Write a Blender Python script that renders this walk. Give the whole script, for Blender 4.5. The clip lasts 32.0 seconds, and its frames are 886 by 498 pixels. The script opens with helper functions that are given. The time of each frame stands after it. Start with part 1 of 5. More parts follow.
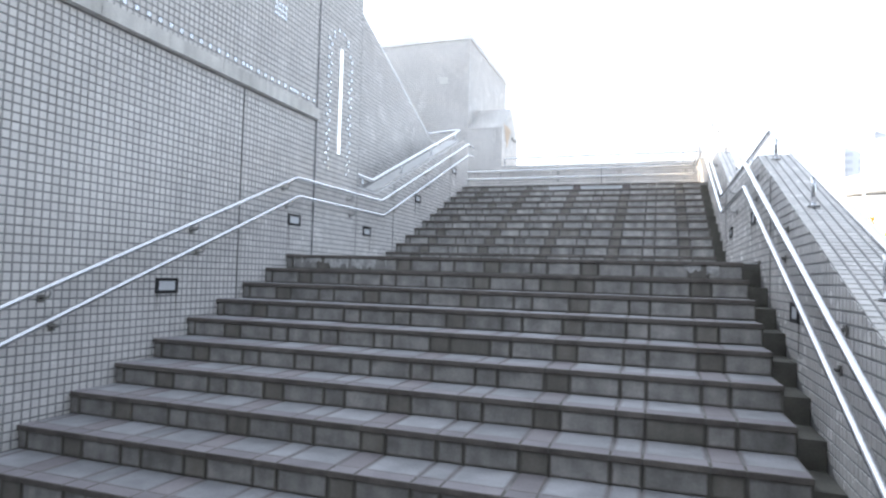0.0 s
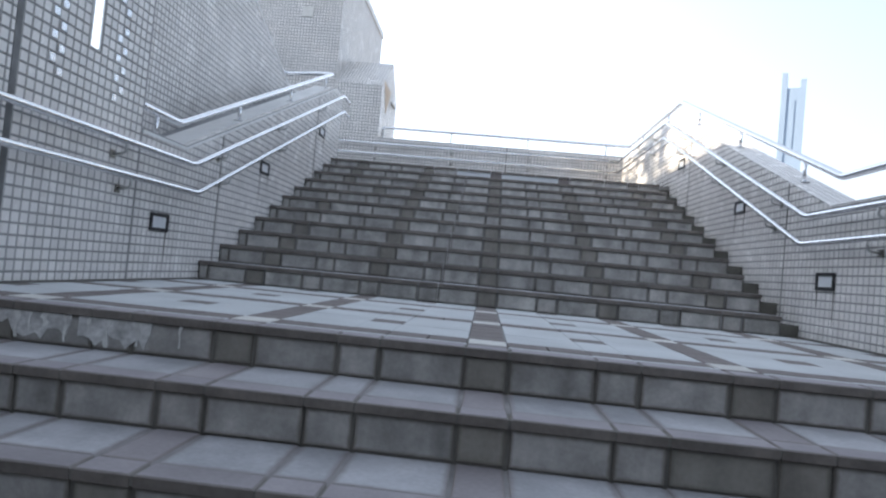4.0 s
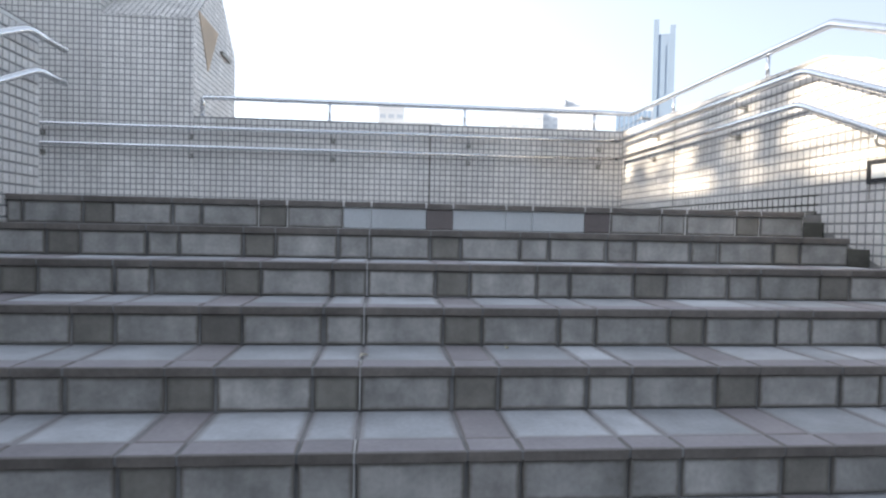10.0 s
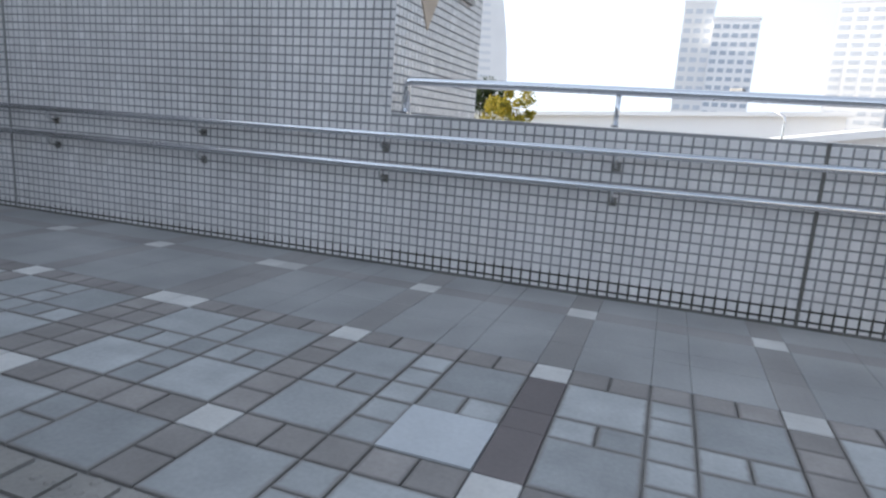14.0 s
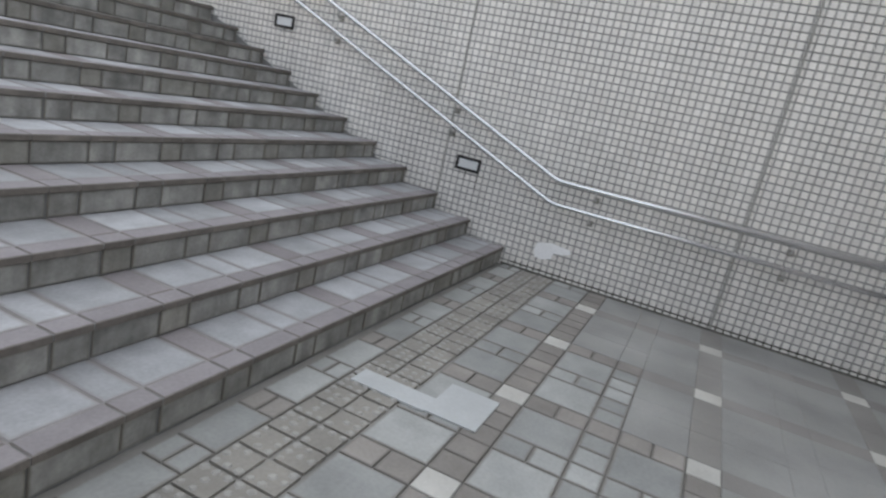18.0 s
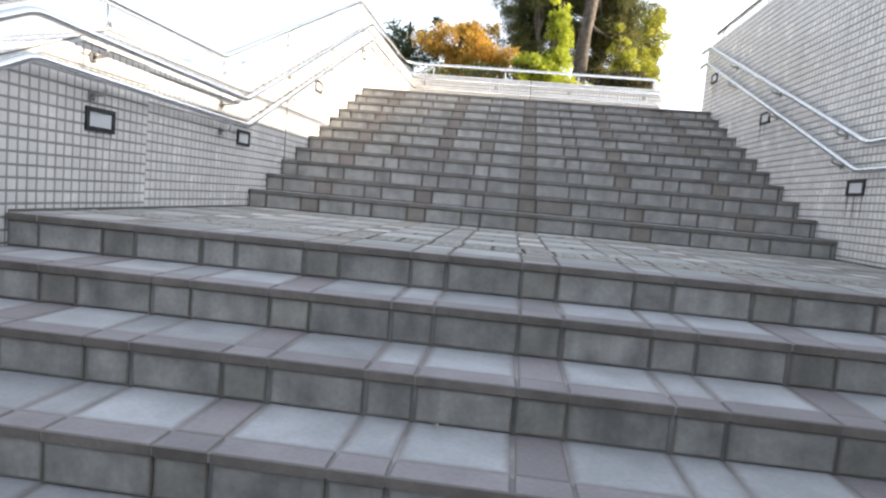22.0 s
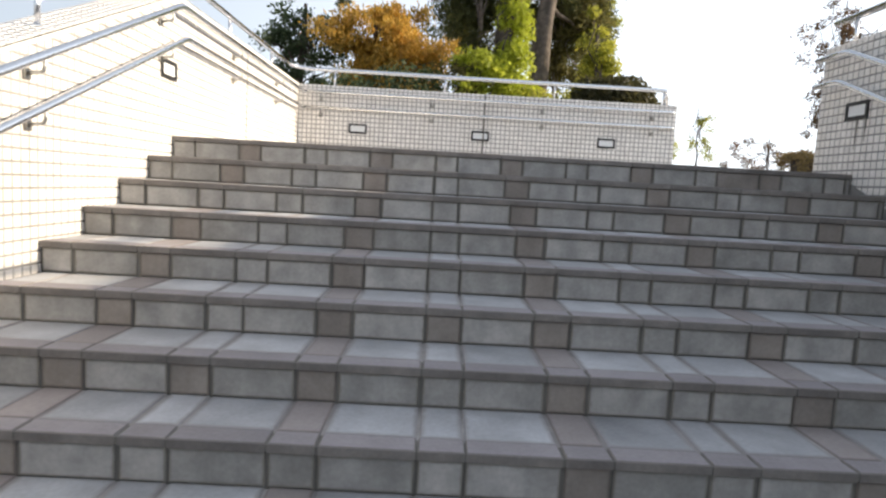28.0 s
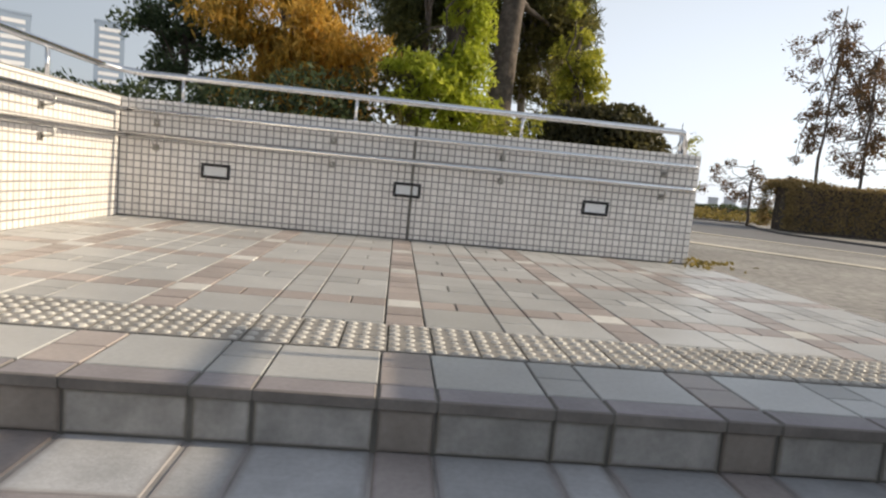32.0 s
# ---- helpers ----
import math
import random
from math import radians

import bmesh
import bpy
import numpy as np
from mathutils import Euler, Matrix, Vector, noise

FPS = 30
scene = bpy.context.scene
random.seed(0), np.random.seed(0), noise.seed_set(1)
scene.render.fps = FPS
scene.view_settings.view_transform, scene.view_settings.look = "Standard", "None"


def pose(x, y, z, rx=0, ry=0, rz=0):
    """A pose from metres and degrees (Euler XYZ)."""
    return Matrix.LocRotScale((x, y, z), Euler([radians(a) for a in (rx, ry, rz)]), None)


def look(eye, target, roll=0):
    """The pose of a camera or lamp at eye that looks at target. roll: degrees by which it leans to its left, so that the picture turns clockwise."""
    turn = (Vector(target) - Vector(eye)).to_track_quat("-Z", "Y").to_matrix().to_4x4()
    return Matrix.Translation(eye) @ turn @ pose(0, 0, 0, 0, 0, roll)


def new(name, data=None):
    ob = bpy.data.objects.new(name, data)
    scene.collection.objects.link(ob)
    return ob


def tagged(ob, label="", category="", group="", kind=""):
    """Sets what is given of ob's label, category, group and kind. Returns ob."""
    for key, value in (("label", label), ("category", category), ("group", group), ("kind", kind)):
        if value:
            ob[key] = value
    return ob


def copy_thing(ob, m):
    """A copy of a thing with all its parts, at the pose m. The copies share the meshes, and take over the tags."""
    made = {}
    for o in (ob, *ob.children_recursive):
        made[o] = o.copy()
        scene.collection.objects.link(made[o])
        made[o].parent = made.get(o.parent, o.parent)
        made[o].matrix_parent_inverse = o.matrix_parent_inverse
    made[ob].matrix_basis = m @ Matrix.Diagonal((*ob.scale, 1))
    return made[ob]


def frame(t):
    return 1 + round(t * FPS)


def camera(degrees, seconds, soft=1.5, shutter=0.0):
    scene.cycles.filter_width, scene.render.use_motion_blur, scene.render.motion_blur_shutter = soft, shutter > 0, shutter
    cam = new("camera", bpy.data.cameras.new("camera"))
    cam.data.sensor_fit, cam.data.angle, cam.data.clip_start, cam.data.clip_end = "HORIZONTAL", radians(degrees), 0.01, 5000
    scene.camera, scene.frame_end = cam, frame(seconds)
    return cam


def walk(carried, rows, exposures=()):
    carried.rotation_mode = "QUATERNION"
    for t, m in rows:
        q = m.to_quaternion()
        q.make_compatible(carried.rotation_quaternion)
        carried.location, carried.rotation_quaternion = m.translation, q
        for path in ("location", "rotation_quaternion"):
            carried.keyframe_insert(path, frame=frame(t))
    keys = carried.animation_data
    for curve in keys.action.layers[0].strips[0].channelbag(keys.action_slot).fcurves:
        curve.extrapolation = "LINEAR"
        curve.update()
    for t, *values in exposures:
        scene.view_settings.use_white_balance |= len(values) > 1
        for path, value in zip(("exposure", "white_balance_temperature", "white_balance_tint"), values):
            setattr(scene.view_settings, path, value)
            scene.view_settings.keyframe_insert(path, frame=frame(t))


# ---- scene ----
cam = camera(71.18, 32.0, 2.25, 0.15)
PATH = [
    (0.0, 3.818, -5.764, -0.190, 92.53, -1.63, 19.23),
    (0.5, 3.545, -5.347, -0.176, 92.37, -0.77, 13.58),
    (1.0, 3.258, -4.865, -0.180, 93.61, -0.64, 12.67),
    (1.5, 3.055, -4.381, -0.169, 95.01, -2.79, 3.70),
    (2.0, 2.810, -3.871, -0.158, 96.22, -3.50, 4.87),
    (2.5, 2.640, -3.369, -0.115, 97.15, -4.99, -0.99),
    (3.0, 2.474, -2.885, -0.002, 92.16, -2.85, 4.95),
    (3.5, 2.387, -2.554, 0.162, 94.12, -8.65, -2.19),
    (4.0, 2.263, -2.189, 0.268, 91.78, -5.42, 3.85),
    (4.5, 2.164, -1.857, 0.434, 92.98, -3.06, 1.79),
    (6.5, 2.089, -0.564, 0.969, 86.98, -1.73, -2.00),
    (7.0, 2.118, -0.201, 1.094, 84.63, 0.50, -2.58),
    (7.5, 2.037, 0.180, 1.285, 81.34, 0.21, -3.02),
    (8.0, 2.067, 0.602, 1.382, 79.25, 0.57, -1.91),
    (8.5, 1.970, 1.039, 1.429, 81.45, -3.21, -2.90),
    (9.0, 1.921, 1.559, 1.460, 84.14, -1.41, -1.03),
    (9.5, 1.919, 2.133, 1.468, 87.45, -0.43, -1.66),
    (10.0, 1.984, 2.749, 1.495, 88.36, -1.13, -5.53),
    (10.5, 2.004, 3.316, 1.641, 85.18, 0.28, -2.55),
    (11.0, 2.028, 3.646, 1.773, 82.79, -3.10, -0.38),
    (11.5, 2.058, 3.994, 1.873, 80.55, -2.63, 4.65),
    (12.0, 2.067, 4.291, 2.011, 81.86, -4.47, -0.20),
    (12.5, 2.013, 4.713, 2.139, 79.96, -0.57, 6.29),
    (13.0, 1.918, 5.020, 2.311, 82.26, -4.71, 5.19),
    (13.5, 1.820, 5.368, 2.432, 80.69, -3.83, 12.19),
    (15.5, 1.261, 6.682, 3.089, 70.52, -10.82, 43.87),
    (16.0, 1.028, 6.889, 3.048, 71.68, -12.61, 55.74),
    (16.5, 0.766, 7.220, 3.055, 73.95, -13.75, 70.89),
    (17.0, 0.391, 7.477, 3.039, 77.18, -13.12, 87.71),
    (17.5, -0.016, 7.721, 3.070, 76.64, -12.99, 95.11),
    (18.0, -0.540, 7.787, 3.025, 75.30, -12.27, 114.61),
    (18.5, -1.094, 7.767, 3.038, 75.39, -13.15, 125.21),
    (19.0, -1.620, 7.641, 3.038, 74.46, -11.04, 141.88),
    (19.5, -2.083, 7.386, 3.048, 74.76, -12.66, 150.75),
    (20.0, -2.467, 7.013, 3.061, 77.32, -10.56, 166.97),
    (20.5, -2.711, 6.457, 3.130, 82.27, -7.01, 174.28),
    (21.0, -2.991, 5.917, 3.255, 86.08, -4.53, 178.04),
    (21.5, -3.073, 5.536, 3.431, 87.63, -4.50, 181.18),
    (22.0, -3.159, 5.214, 3.547, 84.93, -4.98, 186.20),
    (22.5, -3.191, 4.939, 3.601, 85.72, -4.59, 188.45),
    (23.0, -3.201, 4.644, 3.794, 85.03, -6.34, 185.80),
    (23.5, -3.101, 4.299, 3.911, 85.95, -5.13, 191.91),
    (24.0, -3.009, 3.889, 4.071, 86.19, -3.23, 184.98),
    (24.5, -2.950, 3.482, 4.180, 86.17, 0.53, 184.60),
    (26.5, -2.874, 2.119, 4.681, 80.37, -3.46, 184.19),
    (27.0, -2.785, 1.784, 4.708, 83.76, -4.09, 183.66),
    (27.5, -2.791, 1.347, 4.704, 85.25, -3.96, 182.37),
    (28.0, -2.792, 0.839, 4.713, 84.12, -3.24, 179.47),
    (28.5, -2.878, 0.357, 4.739, 86.23, -3.57, 176.05),
    (29.0, -2.948, -0.081, 4.738, 82.38, -4.82, 178.25),
    (29.5, -3.038, -0.456, 4.902, 82.21, -6.47, 176.00),
    (30.0, -3.166, -0.766, 5.020, 83.52, -6.30, 181.03),
    (30.5, -3.229, -1.107, 5.138, 84.16, -1.80, 178.82),
    (31.0, -3.241, -1.421, 5.280, 84.51, -2.55, 179.45),
    (31.5, -3.205, -1.717, 5.416, 85.60, -1.25, 179.72),
    (32.0, -3.237, -2.034, 5.506, 83.51, -5.52, 175.94),
]
EXPOSURES = [(0.0, 1.92, 6100, 10), (1.0, 1.72, 6000, 10), (2.0, 1.39, 5950, 10), (4.0, 1.32, 5900, 10), (7.0, 1.46, 5850, 10), (8.0, 1.55, 5850, 10), (9.0, 1.62, 5850, 10), (10.0, 1.16, 6000, 10), (11.0, 1.14, 5950, 10), (12.0, 1.12, 5850, 10),
             (13.0, 0.86, 5800, 10), (15.8, 1.02, 5750, 10), (17.0, 1.42, 6750, 10), (18.0, 1.62, 6850, 10), (18.6, 1.73, 6950, 10), (19.0, 1.81, 6450, 10), (20.0, 2.14, 6600, 10), (21.0, 1.89, 6900, 10), (22.0, 1.44, 6250, 10), (23.0, 1.34, 6150, 10), (24.0, 0.98, 6150, 10),
             (27.0, 0.73, 6300, 10), (28.0, 0.67, 6300, 10), (29.0, 0.69, 6250, 10), (30.0, 0.94, 6350, 10), (31.0, 0.37, 6270, 10), (32.0, 0.03, 6380, 10)]
walk(cam, [(t, pose(*p)) for t, *p in PATH], EXPOSURES)

# ---------- world, sun, exposure ----------
SUN_DIR = Vector((1.0, 0.025, -0.39)).normalized()
sun = new("sun", bpy.data.lights.new("sun", "SUN"))
sun.data.energy, sun.data.angle, sun.data.color = 5.0, radians(0.6), (1.0, 0.82, 0.59)
sun.matrix_world = look((-30, 0, 20), Vector((-30, 0, 20)) + SUN_DIR)
world = bpy.data.worlds.new("sky")
world.use_nodes = True
scene.world = world
wn = world.node_tree.nodes
sky = wn.new("ShaderNodeTexSky")
sky.sky_type, sky.sun_disc = "NISHITA", False
sky.sun_elevation = math.asin(-SUN_DIR.z)
sky.sun_rotation = math.atan2(-SUN_DIR.x, -SUN_DIR.y)
sky.air_density, sky.dust_density, sky.ozone_density = 1.0, 2.2, 1.0
# thin bright haze over the blue sky, denser towards the horizon
wl = world.node_tree.links
way, split, rise, haze = (wn.new("ShaderNode" + k) for k in ("TexCoord", "SeparateXYZ", "MapRange", "Mix"))
rise.interpolation_type = "SMOOTHSTEP"
for k, v in (("From Min", 0.0), ("From Max", 0.75), ("To Min", 12.5), ("To Max", 5.0)):
    rise.inputs[k].default_value = v
tone = wn.new("ShaderNodeVectorMath")
tone.operation = "MULTIPLY"
tone.inputs[1].default_value = (0.95, 1.0, 1.065)
haze.data_type = "RGBA"
haze.inputs["Factor"].default_value = 0.6
facing, glow, both = wn.new("ShaderNodeVectorMath"), wn.new("ShaderNodeMapRange"), wn.new("ShaderNodeMath")
facing.operation, both.operation, glow.interpolation_type = "DOT_PRODUCT", "MULTIPLY", "SMOOTHSTEP"
facing.inputs[1].default_value = -SUN_DIR
for k, v in (("From Min", -0.75), ("From Max", 0.7), ("To Min", 0.64), ("To Max", 1.72)):
    glow.inputs[k].default_value = v
wl.new(way.outputs["Generated"], split.inputs[0]), wl.new(split.outputs["Z"], rise.inputs["Value"])
wl.new(way.outputs["Generated"], facing.inputs[0]), wl.new(facing.outputs["Value"], glow.inputs["Value"])
wl.new(rise.outputs[0], both.inputs[0]), wl.new(glow.outputs[0], both.inputs[1])
wl.new(both.outputs[0], tone.inputs[0]), wl.new(sky.outputs[0], haze.inputs["A"]), wl.new(tone.outputs[0], haze.inputs["B"])
wl.new(haze.outputs["Result"], wn["Background"].inputs[0])
wn["Background"].inputs[1].default_value = 0.074

# ---------- plan ----------
R, G = 0.15, 0.364                      # rise and going of every step
P4, U1 = 0.918, 0.153                   # paving period and unit
L1, TOP1 = 2.578, 6.218                 # first riser and last nosing of the second flight
Y2, L2Y, T3Y = 6.322, 0.109, -3.531     # third flight foot, fourth flight foot, top nosing
X1L, X1S, X1R = 0.0, 4.49, 4.62         # lower stair: left wall, end of steps, right wall
X2L, X2R = -0.934, -5.716               # upper stair walls
E1, E2 = 9.444, -7.36                   # wall across the turn, wall across the top
BX1, BX2 = 2.223, -3.385                # brown columns of the paving
ZG, ZT1, ZL2, ZT3 = -1.65, 1.65, 3.30, 4.95
SL = R / G


# ---------- materials ----------
def material(name, rough=0.6, metal=0.0):
    m = bpy.data.materials.new(name)
    m.use_nodes = True
    b = m.node_tree.nodes["Principled BSDF"]
    b.inputs["Roughness"].default_value, b.inputs["Metallic"].default_value = rough, metal
    return m, m.node_tree, b


def surface(name, colour, rough=0.6, metal=0.0, grain=0.06, grain_scale=60.0, stain=0.15, stain_scale=1.3,
            vary=0.0, island=0.0, bump=0.15, bump_scale=120.0, rough_vary=0.12, streak=0.0, edge=None):
    m, t, b = material(name, rough, metal)
    n, l = t.nodes, t.links
    co = n.new("ShaderNodeTexCoord")
    geo = n.new("ShaderNodeNewGeometry")
    info = n.new("ShaderNodeObjectInfo")

    def tex(scale, detail=4.0, stretch=None):
        x = n.new("ShaderNodeTexNoise")
        x.inputs["Scale"].default_value, x.inputs["Detail"].default_value = scale, detail
        src = geo.outputs["Position"]
        if stretch:
            mp = n.new("ShaderNodeMapping")
            mp.inputs["Scale"].default_value = stretch
            l.new(src, mp.inputs["Vector"])
            src = mp.outputs[0]
        l.new(src, x.inputs["Vector"])
        return x.outputs["Fac"]

    def math_node(op, a, c):
        x = n.new("ShaderNodeMath")
        x.operation = op
        for i, v in enumerate((a, c)):
            if isinstance(v, (int, float)):
                x.inputs[i].default_value = v
            else:
                l.new(v, x.inputs[i])
        return x.outputs[0]

    def swing(fac, amount):
        return math_node("ADD", math_node("MULTIPLY", math_node("SUBTRACT", fac, 0.5), 2.0 * amount), 1.0)

    fine = tex(grain_scale)
    value = math_node("MULTIPLY", swing(fine, grain * 2), swing(tex(stain_scale, 5.0), stain * 2))
    if streak:
        value = math_node("MULTIPLY", value, swing(tex(1.0, 5.0, (9.0, 9.0, 0.7)), streak * 2))
    if vary:
        value = math_node("MULTIPLY", value, swing(info.outputs["Random"], vary))
    if island:
        value = math_node("MULTIPLY", value, swing(geo.outputs["Random Per Island"], island))
    mix = n.new("ShaderNodeMix")
    mix.data_type, mix.blend_type = "RGBA", "MULTIPLY"
    mix.inputs["Factor"].default_value = 1.0
    mix.inputs["A"].default_value = (*colour, 1)
    l.new(value, mix.inputs["B"])
    tint = mix.outputs["Result"]
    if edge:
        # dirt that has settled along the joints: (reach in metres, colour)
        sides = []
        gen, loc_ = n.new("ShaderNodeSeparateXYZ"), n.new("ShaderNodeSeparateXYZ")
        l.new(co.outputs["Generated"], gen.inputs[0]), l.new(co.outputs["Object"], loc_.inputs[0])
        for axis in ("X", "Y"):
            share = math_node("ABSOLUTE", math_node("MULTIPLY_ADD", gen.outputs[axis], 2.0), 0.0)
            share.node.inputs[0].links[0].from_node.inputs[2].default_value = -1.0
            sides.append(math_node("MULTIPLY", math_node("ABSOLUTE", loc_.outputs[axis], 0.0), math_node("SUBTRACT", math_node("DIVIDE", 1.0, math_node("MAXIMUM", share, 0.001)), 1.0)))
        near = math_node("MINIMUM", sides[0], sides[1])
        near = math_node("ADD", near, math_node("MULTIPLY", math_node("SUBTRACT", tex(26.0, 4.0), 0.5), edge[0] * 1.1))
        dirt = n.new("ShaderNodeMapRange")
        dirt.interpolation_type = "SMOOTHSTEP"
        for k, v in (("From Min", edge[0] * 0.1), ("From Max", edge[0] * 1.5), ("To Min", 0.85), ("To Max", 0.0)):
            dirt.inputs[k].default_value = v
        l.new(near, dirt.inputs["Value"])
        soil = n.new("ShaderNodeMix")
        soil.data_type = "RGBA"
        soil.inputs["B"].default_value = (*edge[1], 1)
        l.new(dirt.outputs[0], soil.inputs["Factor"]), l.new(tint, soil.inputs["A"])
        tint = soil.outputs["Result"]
    l.new(tint, b.inputs["Base Color"])
    l.new(math_node("MULTIPLY", swing(tex(stain_scale * 4), rough_vary * 2), rough), b.inputs["Roughness"])
    if bump:
        bm_ = n.new("ShaderNodeBump")
        bm_.inputs["Strength"].default_value, bm_.inputs["Distance"].default_value = bump, 0.004
        l.new(tex(bump_scale), bm_.inputs["Height"])
        l.new(bm_.outputs[0], b.inputs["Normal"])
    return m


TILE = surface("glazed_white_tile", (0.785, 0.76, 0.735), 0.26, grain=0.02, stain=0.06, island=0.06, vary=0.05, bump=0.04, bump_scale=30, streak=0.06)
GROUT = surface("dark_grout", (0.29, 0.285, 0.28), 0.9, stain=0.2, streak=0.12)
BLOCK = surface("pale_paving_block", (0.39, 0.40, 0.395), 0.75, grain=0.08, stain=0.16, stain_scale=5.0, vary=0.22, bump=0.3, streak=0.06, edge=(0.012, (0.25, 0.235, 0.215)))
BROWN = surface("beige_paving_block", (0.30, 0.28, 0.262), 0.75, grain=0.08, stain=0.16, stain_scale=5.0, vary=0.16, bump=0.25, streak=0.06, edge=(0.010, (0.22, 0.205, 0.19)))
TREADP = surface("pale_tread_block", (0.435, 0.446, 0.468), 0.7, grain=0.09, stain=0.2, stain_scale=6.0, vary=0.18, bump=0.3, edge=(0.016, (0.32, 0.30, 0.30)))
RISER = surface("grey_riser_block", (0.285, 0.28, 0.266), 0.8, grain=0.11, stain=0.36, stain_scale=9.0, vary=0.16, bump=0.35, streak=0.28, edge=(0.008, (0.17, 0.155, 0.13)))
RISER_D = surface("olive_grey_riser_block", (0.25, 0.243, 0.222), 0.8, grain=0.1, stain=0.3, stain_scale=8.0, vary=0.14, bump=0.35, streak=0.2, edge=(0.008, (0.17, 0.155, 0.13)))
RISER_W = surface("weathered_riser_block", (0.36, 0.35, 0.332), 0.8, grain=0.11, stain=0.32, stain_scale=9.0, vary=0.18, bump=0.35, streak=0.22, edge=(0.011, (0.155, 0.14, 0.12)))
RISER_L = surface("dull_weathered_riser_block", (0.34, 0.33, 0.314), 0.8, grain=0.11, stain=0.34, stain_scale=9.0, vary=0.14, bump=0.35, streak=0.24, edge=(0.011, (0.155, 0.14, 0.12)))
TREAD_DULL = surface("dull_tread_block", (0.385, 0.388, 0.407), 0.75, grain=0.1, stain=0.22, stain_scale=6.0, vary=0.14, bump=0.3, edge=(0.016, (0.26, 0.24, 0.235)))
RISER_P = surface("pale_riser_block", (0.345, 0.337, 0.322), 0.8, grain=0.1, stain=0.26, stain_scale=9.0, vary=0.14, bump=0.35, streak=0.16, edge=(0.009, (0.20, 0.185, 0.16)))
# the gutter's shade is put into this dark olive colour
GUTTER = surface("dark_shaded_gutter", (0.135, 0.13, 0.112), 0.9, grain=0.12, stain=0.3, stain_scale=6.0, bump=0.3)
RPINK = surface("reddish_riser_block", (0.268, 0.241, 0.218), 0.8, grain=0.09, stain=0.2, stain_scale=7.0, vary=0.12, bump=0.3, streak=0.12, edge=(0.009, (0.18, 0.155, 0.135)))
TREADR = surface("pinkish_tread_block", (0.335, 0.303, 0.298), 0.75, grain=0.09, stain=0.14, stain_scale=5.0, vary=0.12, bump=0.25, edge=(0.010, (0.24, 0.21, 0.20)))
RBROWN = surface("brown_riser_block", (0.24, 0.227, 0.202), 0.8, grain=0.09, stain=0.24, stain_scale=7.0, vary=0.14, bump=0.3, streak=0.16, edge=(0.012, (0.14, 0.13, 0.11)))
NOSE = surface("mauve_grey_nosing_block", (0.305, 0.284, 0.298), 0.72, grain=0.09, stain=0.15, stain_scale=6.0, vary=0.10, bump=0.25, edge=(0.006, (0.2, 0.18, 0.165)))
# the sides of the nosing blocks are darker than their tops
NOSE_EDGE = surface("dark_nosing_edge", (0.165, 0.148, 0.132), 0.85, grain=0.12, stain=0.3, stain_scale=7.0, vary=0.12, bump=0.35, streak=0.15)
NOSE_EDGE_GREY = surface("grey_nosing_edge", (0.195, 0.18, 0.168), 0.8, grain=0.1, stain=0.25, stain_scale=7.0, vary=0.12, bump=0.3, streak=0.12)
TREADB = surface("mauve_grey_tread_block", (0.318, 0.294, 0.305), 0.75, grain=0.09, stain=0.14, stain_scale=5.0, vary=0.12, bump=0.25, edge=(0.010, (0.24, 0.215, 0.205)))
PINK = surface("pinkish_paving_block", (0.385, 0.335, 0.312), 0.42, grain=0.09, stain=0.14, stain_scale=5.0, vary=0.20, bump=0.25)
WHITE = surface("white_paving_block", (0.60, 0.59, 0.56), 0.7, grain=0.07, stain=0.12, stain_scale=6.0, vary=0.10, bump=0.2)
PATCH = surface("pale_repair_mortar", (0.53, 0.55, 0.56), 0.8, grain=0.05, stain=0.10, stain_scale=3.0, vary=0.03, bump=0.2)
PBROWN = surface("brown_repair_mortar", (0.18, 0.158, 0.152), 0.8, grain=0.06, stain=0.10, stain_scale=4.0, vary=0.06, bump=0.2)
JOINT = surface("joint_mortar", (0.155, 0.15, 0.135), 0.95, stain=0.3, stain_scale=4.0)
JOINT_MID = surface("worn_joint_mortar", (0.285, 0.275, 0.26), 0.95, stain=0.35, stain_scale=3.0)
JOINT_DULL = surface("dull_joint_mortar", (0.20, 0.20, 0.20), 0.95, stain=0.5, stain_scale=5.0)
BED_GREY = surface("grey_bedding_mortar", (0.25, 0.242, 0.242), 0.95, stain=0.4, stain_scale=5.0)
BED_PALE = surface("pale_bedding_mortar", (0.31, 0.296, 0.29), 0.95, stain=0.4, stain_scale=5.0)
JOINT_LIGHT = surface("light_joint_mortar", (0.42, 0.41, 0.40), 0.95, stain=0.4, stain_scale=9.0)
JOINT_PALE = surface("pale_joint_mortar", (0.60, 0.59, 0.57), 0.95, stain=0.2, stain_scale=4.0)
DRIP = surface("dark_drip_stain", (0.20, 0.19, 0.17), 0.8, stain=0.3, stain_scale=20.0, bump=0.0)
# light reflected onto the tiles, held in a flat white colour
REFLECTION = surface("white_wall_reflection", (0.92, 0.92, 0.93), 0.6, grain=0.05, bump=0.1)
SALT = surface("pale_lime_bloom", (0.62, 0.62, 0.60), 0.9, grain=0.15, stain=0.2, stain_scale=9.0, bump=0.3)
LIME_WASH = surface("thin_lime_wash", (0.53, 0.53, 0.52), 0.9, grain=0.2, stain=0.4, stain_scale=14.0, bump=0.3)
GRIME = surface("dark_grout_grime", (0.07, 0.068, 0.058), 0.95, stain=0.4, stain_scale=6.0)
TACTILE = surface("worn_tactile_block", (0.30, 0.285, 0.26), 0.75, grain=0.1, stain=0.25, stain_scale=3.0, bump=0.25)
